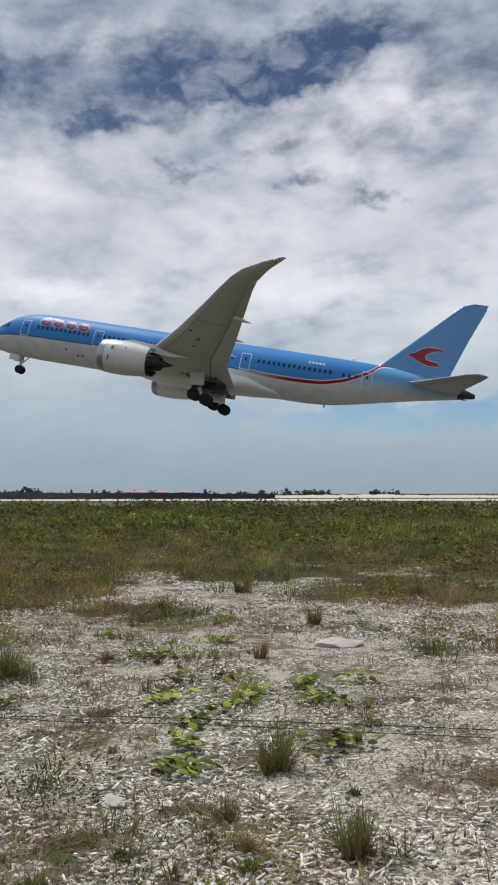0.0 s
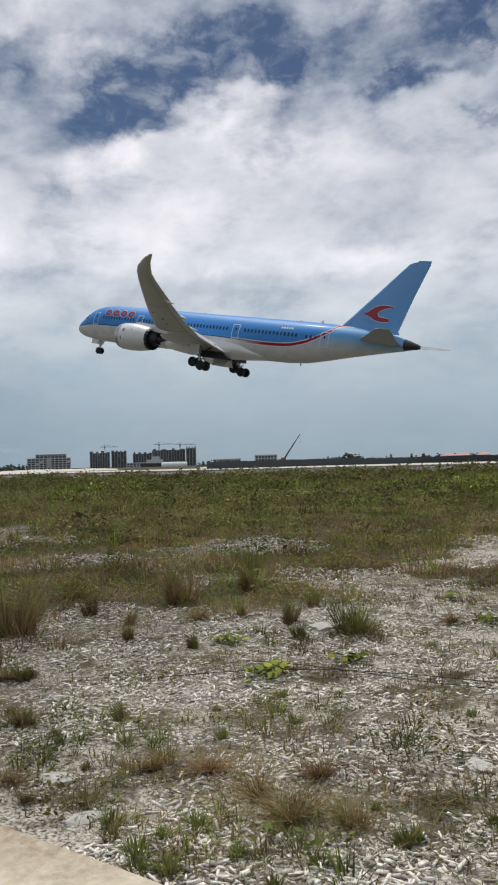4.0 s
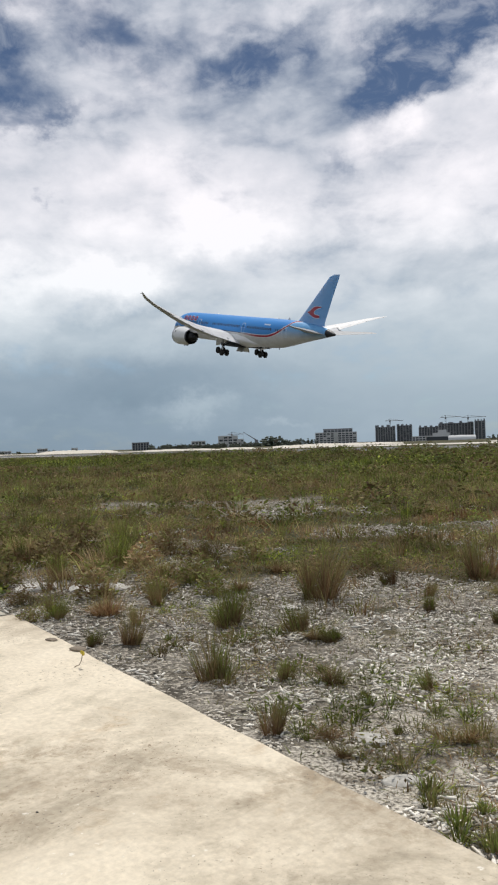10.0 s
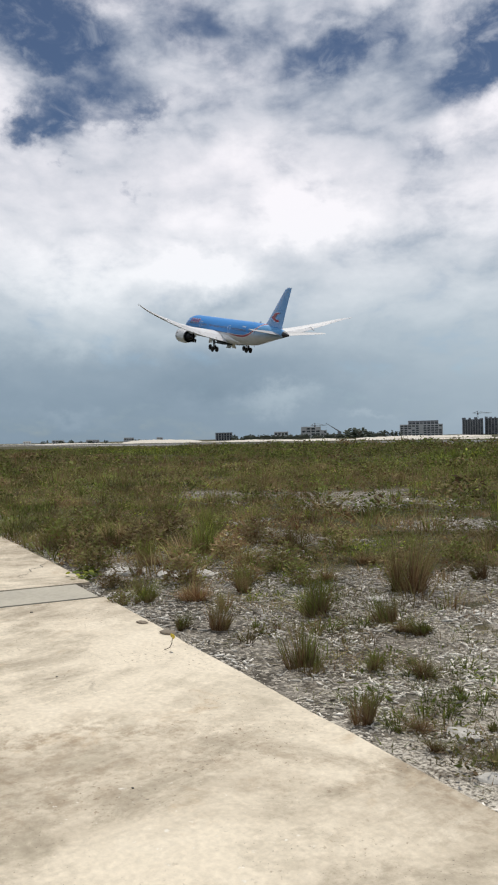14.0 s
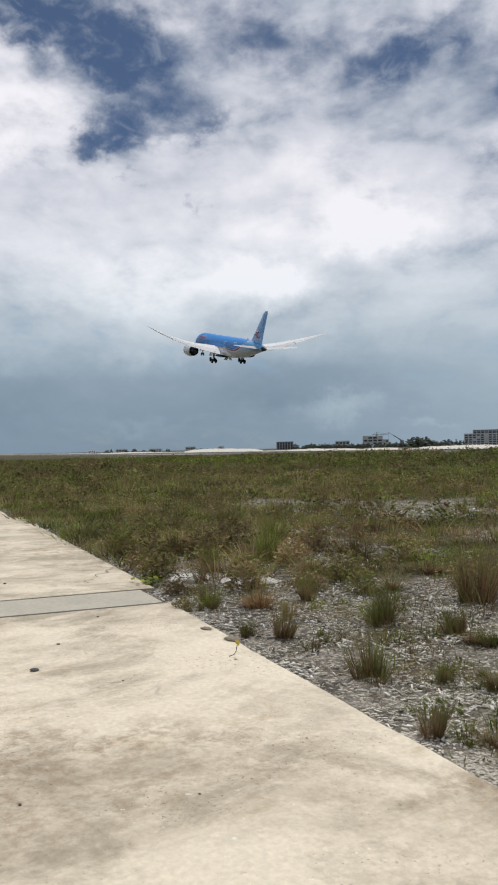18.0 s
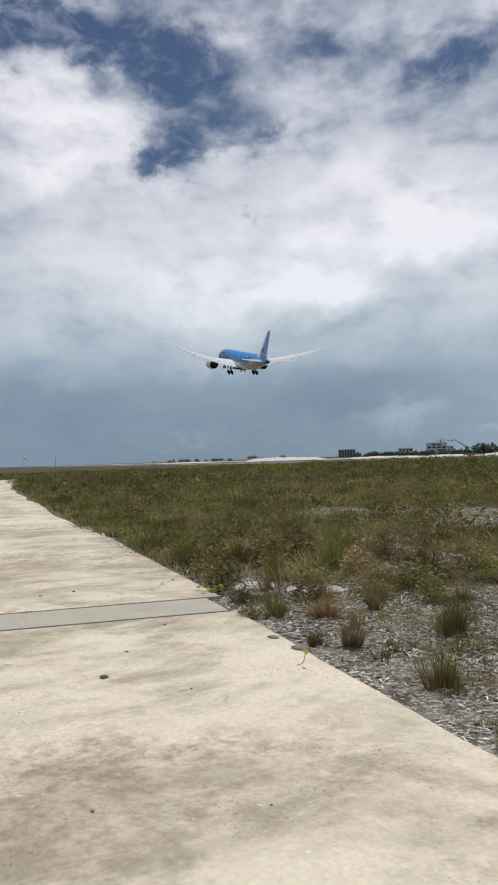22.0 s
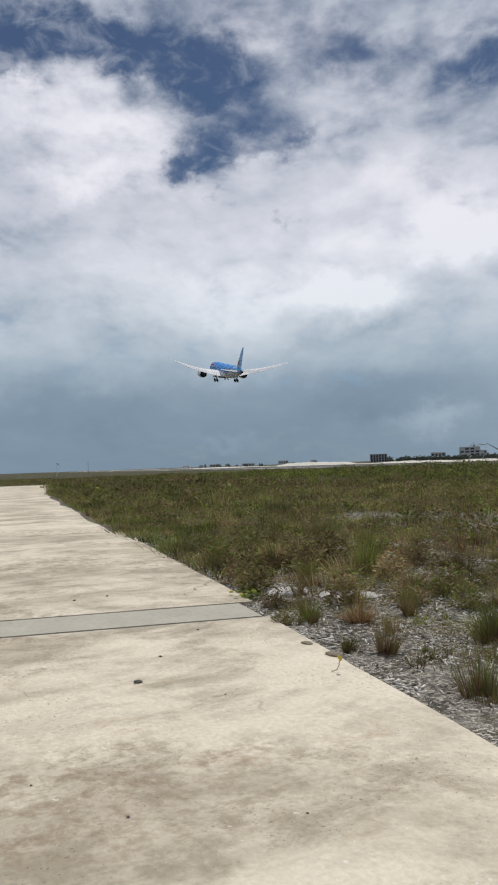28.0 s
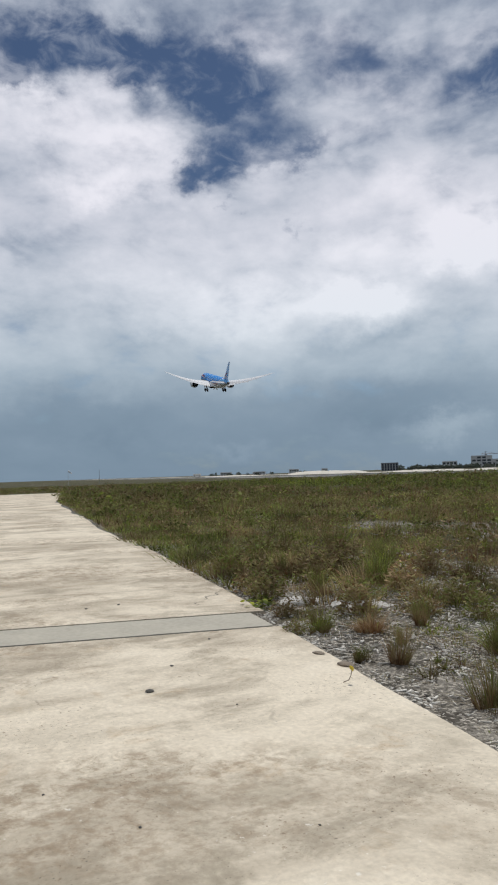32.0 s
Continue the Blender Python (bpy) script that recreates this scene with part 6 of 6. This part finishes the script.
block("apartment_block", 35.0, 33.6, 1200, 0.98, 9, 8, BUILD_GREY, "unfinished grey concrete apartment block", 26, 0.1)
block("apartment_block", 33.45, 32.4, 1210, 1.04, 9, 5, BUILD_GREY, "unfinished grey concrete apartment block", 26, 0.1)
block("apartment_block", 31.9, 30.55, 1215, 0.86, 8, 7, BUILD_GREY, "unfinished grey concrete apartment block", 26, 0.1)
block("apartment_block", 30.5, 28.1, 1200, 1.08, 10, 12, BUILD_GREY, "unfinished grey concrete apartment block", 26, 0.1)
block("apartment_block", 28.0, 27.3, 1190, 1.18, 10, 3, BUILD_GREY, "unfinished grey concrete apartment block", 26, 0.1)
block("low_building", 32.4, 29.5, 1100, 0.22, 2, 12, BUILD_WHITE, "long low white site building", 20, 0.2)
block("terraced_building", 39.4, 36.4, 1150, 0.72, 5, 11, BUILD_WHITE, "pale terraced building with dark balconies", 30, 0.1)
block("terraced_building", 38.8, 36.7, 1165, 0.98, 2, 8, BUILD_GREY, "grey top storeys of a terraced building", 20, 0.15)
block("office_block", 52.95, 51.75, 900, 0.42, 3, 6, BUILD_GREY, "dark glazed office block", 24, 0.0, GLASS)
block("industrial_plant", 46.6, 45.2, 1000, 0.72, 4, 4, BUILD_WHITE, "pale industrial plant with dark openings", 20, 0.3)
block("industrial_plant", 45.15, 44.75, 1005, 0.45, 3, 2, BUILD_WHITE, "pale industrial plant with dark openings", 20, 0.3)
block("low_building", 22.9, 21.3, 900, 0.52, 3, 7, BUILD_WHITE, "open white steel-framed building", 16, 0.0)
block("low_building", 26.0, 24.0, 950, 0.30, 2, 9, BUILD_WHITE, "row of low pale buildings", 14, 0.2)
for a, b, e in ((64.8, 64.0, 0.12), (62.4, 61.5, 0.1), (59.7, 59.0, 0.2), (66.8, 66.3, 0.08), (57.3, 56.9, 0.18), (48.6, 47.6, 0.4)):
    block("low_building", a, b, 1000, e, 2, 4, BUILD_WHITE, "low pale airport building", 12, 0.2)

# domed white tank before the apartment blocks, a workboat-like plant beside it
bm = bmesh.new()
w = 1000 * math.tan(radians(0.95))
rings(bm, [[(x, 6 * math.cos(a), max(0.0, 5.6 * k * math.sin(a))) for a in [math.pi * i / 10 for i in range(11)]] for x, k in ((-w, 0.9), (-w * 0.97, 1.0), (0, 1.05), (w * 0.97, 1.0), (w, 0.9))], True, True, False)
ob = tagged(link("storage_tent", bm, BUILD_WHITE, None, True), "long white rounded storage tent", "tent")
ob.matrix_world = facing(28.9, 1000)
plant = thing("dredging_plant", "dark dredging plant with a mast and pale cabin", "plant", facing(30.4, 1050))
for name, mat, b in (("hull", FENCE_DARK, (-18, 0, 0, 18, 9, 5)), ("deck_house", BUILD_WHITE, (-10, 1, 5.02, 12, 8, 10)), ("cabin", BUILD_WHITE, (-3, 2, 10.02, 8, 7, 14)), ("mast", CRANE_DARK, (2, 4, 14.02, 3, 5, 21))):
    bm = bmesh.new()
    box(bm, *b)
    part(name, bm, mat, plant)


def tower_crane(az, dist, el, reach=26.0, turn=0.0):
    h = EYE + dist * math.tan(radians(el))
    crane = thing("tower_crane", "grey tower crane above a building site", "crane", facing(az, dist), "tower cranes")
    bm = bmesh.new()
    for x, y in ((-0.8, 10), (0.8, 10), (0.8, 11.6), (-0.8, 11.6)):
        rod(bm, (x, y, 0), (x, y, h - 3), 0.2, seg=5)
    for i in range(int(h / 3)):
        rod(bm, (-0.8, 10, i * 3), (0.8, 10, i * 3 + 3), 0.12, seg=4)
    part("mast", bm, CRANE_GREY, crane)
    for name, x0, x1, z in (("jib", 0, reach, 0.0), ("counter_jib", 0, -reach * 0.35, 0.0)):
        bm = bmesh.new()
        c, s = math.cos(turn), math.sin(turn)
        rod(bm, (0, 10.8, h - 3), (x1 * c, 10.8 + x1 * s, h - 3), 0.45, seg=5)
        rod(bm, (0, 10.8, h), (x1 * 0.8 * c, 10.8 + x1 * 0.8 * s, h - 2.6), 0.15, seg=4)
        part(name, bm, CRANE_GREY, crane)
    bm = bmesh.new()
    rod(bm, (0, 10.8, h - 3), (0, 10.8, h), 0.4, seg=5)
    box(bm, -1.2, 9.6, h - 5.4, 1.2, 12, h - 3.2)
    part("cab", bm, CRANE_GREY, crane)


for row in ((33.95, 1190, 1.62, 22, 0.4), (30.0, 1190, 1.72, 24, -0.3), (28.45, 1185, 1.66, 26, 0.2), (45.6, 995, 1.05, 16, 0.3)):
    tower_crane(*row)


def boom_crane(az0, el0, az1, el1, dist, mats, label):
    crane = thing("mobile_crane", label, "crane", Matrix.Identity(4))
    a, b = Vector(spot(az0, dist, el0)), Vector(spot(az1, dist, el1))
    bm = bmesh.new()
    for i in range(3):
        p, q = a.lerp(b, i / 3), a.lerp(b, (i + 1) / 3)
        rod(bm, p, q, 0.75 - 0.18 * i, 0.65 - 0.18 * i, 8)
    part("boom", bm, mats[0], crane)
    bm = bmesh.new()
    rod(bm, b, (b.x, b.y, b.z - 9), 0.08, seg=4)
    part("hoist_rope", bm, mats[0], crane)
    g = Vector(spot(az0, dist))
    m = pose(g.x, g.y, 0, 0, 0, az0)
    for name, mat, size in (("carrier", mats[1], (-7, -1.5, 0.9, 6, 1.5, 2.2)), ("cab", mats[1], (-3, -1.4, 2.25, 1.5, 1.4, max(2.6, a.z + 0.8))), ("counterweight", mats[1], (-6, -1.4, 2.25, -3.2, 1.4, 4.2))):
        bm = bmesh.new()
        box(bm, *size, m)
        part(name, bm, mat, crane)
    for x in (-5.5, -3.0, 2.0, 4.5):
        bm = bmesh.new()
        rod(bm, m @ Vector((x, -1.6, 0.7)), m @ Vector((x, 1.6, 0.7)), 0.7, seg=12)
        part("wheel", bm, RUBBER, crane)


boom_crane(20.74, 0.26, 19.53, 2.03, 700, (CRANE_DARK, CRANE_RED), "mobile crane with a red base and a long dark boom")
boom_crane(43.75, 0.35, 44.75, 1.0, 950, (CRANE_GREY, CRANE_GREY), "grey mobile crane with a lowered boom")

# red-roofed houses
for az, w in ((8.85, 11), (7.9, 13), (6.4, 10), (4.8, 9)):
    house = thing("house", "small white house with a red hipped roof", "house", facing(az, 620), "red-roofed houses")
    bm = bmesh.new()
    box(bm, -w / 2, 0, 0, w / 2, 8, 2.9)
    part("wall", bm, BUILD_WHITE, house)
    bm = bmesh.new()
    lo = [bm.verts.new(p) for p in ((-w / 2 - 0.6, -0.6, 2.92), (w / 2 + 0.6, -0.6, 2.92), (w / 2 + 0.6, 8.6, 2.92), (-w / 2 - 0.6, 8.6, 2.92))]
    hi = [bm.verts.new(p) for p in ((-w / 5, 4, 5.0), (w / 5, 4, 5.0))]
    for f in ((lo[0], lo[1], hi[1], hi[0]), (lo[1], lo[2], hi[1]), (lo[2], lo[3], hi[0], hi[1]), (lo[3], lo[0], hi[0]), lo[::-1]):
        bm.faces.new(f)
    part("roof", bm, ROOF_RED, house)
    for x in (-w / 4, w / 4):
        bm = bmesh.new()
        box(bm, x - 0.6, -0.06, 1.0, x + 0.6, -0.01, 2.2)
        part("window", bm, BUILD_DARK, house)


def tree_kind(seed, h):
    """A trunk, limbs and a crown of small leaf clumps."""
    r = random.Random(seed)
    tree = thing("tree", "dark green tree on the far shore of the airfield", "tree", None, "far trees")
    bm = bmesh.new()
    rod(bm, (0, 0, -0.3), (0.1, 0, h * 0.6), h * 0.03, h * 0.015, 7)
    for k in range(5):
        a = r.uniform(0, 6.28)
        rod(bm, (0.05, 0, h * r.uniform(0.3, 0.55)), (math.cos(a) * h * 0.3, math.sin(a) * h * 0.3, h * r.uniform(0.6, 0.85)), h * 0.014, h * 0.006, 5)
    part("trunk", bm, BARK, tree)
    bm = bmesh.new()
    lobes = [(r.uniform(-0.5, 0.5) * h, r.uniform(-0.4, 0.4) * h, r.uniform(0.55, 1.0)) for _ in range(6)]
    for k in range(70):
        lx, ly, top = lobes[k % 6]
        a, q = r.uniform(0, 6.28), r.uniform(0.0, 1.0)
        rad = h * 0.3 * (1.05 - q) ** 0.7 * math.sqrt(r.random())
        s = h * r.uniform(0.06, 0.13)
        m = Matrix.Translation((lx + math.cos(a) * rad, ly + math.sin(a) * rad, h * top * (0.06 + 0.94 * q))) @ Euler((r.uniform(-1, 1), r.uniform(-1, 1), a)).to_matrix().to_4x4() @ Matrix.Diagonal((1.3, 0.8, 0.7, 1))
        bmesh.ops.create_icosphere(bm, subdivisions=1, radius=s, matrix=m)
    part("crown", bm, FOLIAGE, tree)
    return tree


r = random.Random(5)
kinds = [tree_kind(k, 6.0) for k in range(3)]
rows = []
for az0, az1, count, dist, h0, h1 in ((18, -6, 46, 640, 3.4, 6.2), (-8, -12, 5, 640, 4, 6), (51.7, 43.0, 84, 860, 3.4, 6.2), (43.0, 42.2, 5, 840, 8, 11), (42.2, 39.4, 16, 900, 4, 9), (27, 24, 8, 700, 4, 6), (15.9, 15.4, 3, 620, 5.5, 7.5), (66, 58, 14, 900, 2.5, 4.5)):
    for i in range(count):
        rows.append((r.uniform(az0, az1), dist + r.uniform(-25, 25), r.uniform(h0, h1)))
for k, (az, dist, h) in enumerate(rows):
    x, y, _ = spot(az, dist)
    m = pose(x, y, 0, 0, 0, r.uniform(0, 360))
    t = kinds[k] if k < 3 else copy_thing(kinds[k % 3], m)
    t.matrix_world = m @ Matrix.Diagonal((h / 6 * r.uniform(1.0, 1.9), h / 6 * r.uniform(1.0, 1.7), h / 6, 1))

# windsock and a bare pole by the path's far end
sock = thing("windsock", "white windsock on a thin pole", "windsock", facing(75.88, 260))
bm = bmesh.new()
rod(bm, (0, 0, -0.05), (0, 0, 4.6), 0.06, 0.04)
part("pole", bm, STEEL, sock)
bm = bmesh.new()
rings(bm, [[(0.1 + q * 1.1, w * math.cos(a), 4.5 - q * 1.0 + w * math.sin(a)) for a in [2 * math.pi * k / 12 for k in range(12)]] for q, w in ((0, 0.32), (0.5, 0.26), (1.0, 0.17))], False, False)
part("sleeve", bm, BUILD_WHITE, sock)
bm = bmesh.new()
rod(bm, (0, 0, -0.05), (0, 0, 5.0), 0.09, 0.05)
ob = tagged(link("pole", bm, CRANE_GREY), "bare grey pole standing in the grass", "pole")
ob.matrix_world = facing(73.67, 300)


# seconds, x, y, z, heading to the left of +y, nose up, right wing down
FLIGHT = [
    (0.0, -3.76, 94.13, 17.58, 79.35, 10.67, 0.63),
    (1.0, -14.59, 96.32, 18.33, 79.06, 11.05, 0.84),
    (2.0, -25.72, 98.60, 18.99, 78.66, 11.07, 1.16),
    (3.0, -36.81, 100.88, 19.79, 78.47, 11.19, 1.13),
    (6.0, -70.31, 107.91, 22.48, 77.22, 11.64, 1.01),
    (7.0, -81.61, 110.54, 23.48, 77.26, 11.72, 0.83),
    (8.0, -93.06, 113.19, 24.32, 77.48, 11.52, 0.88),
    (9.0, -104.55, 115.56, 25.25, 77.45, 11.29, 0.62),
    (11.0, -127.45, 120.90, 27.52, 76.90, 11.43, 0.66),
    (13.0, -149.23, 124.81, 29.28, 76.76, 11.46, 0.31),
    (17.0, -194.19, 134.15, 33.62, 76.96, 11.34, -0.07),
    (19.0, -218.46, 139.93, 36.09, 77.01, 11.24, 0.20),
    (21.0, -240.75, 144.43, 38.22, 77.00, 11.12, 0.21),
    (23.0, -264.71, 149.66, 40.72, 76.87, 10.96, 0.50),
    (25.0, -287.74, 154.52, 43.10, 76.69, 11.02, 0.66),
    (28.0, -325.39, 163.38, 46.82, 76.74, 10.65, 1.43),
    (30.0, -351.78, 169.88, 49.82, 77.56, 10.86, 0.23),
    (32.0, -372.83, 174.07, 51.78, 77.91, 11.16, 0.56),
]


def motions():
    walk(plane, [(t, pose(x, y, z, r, -p, h + 90)) for t, x, y, z, h, p, r in FLIGHT])


motions()
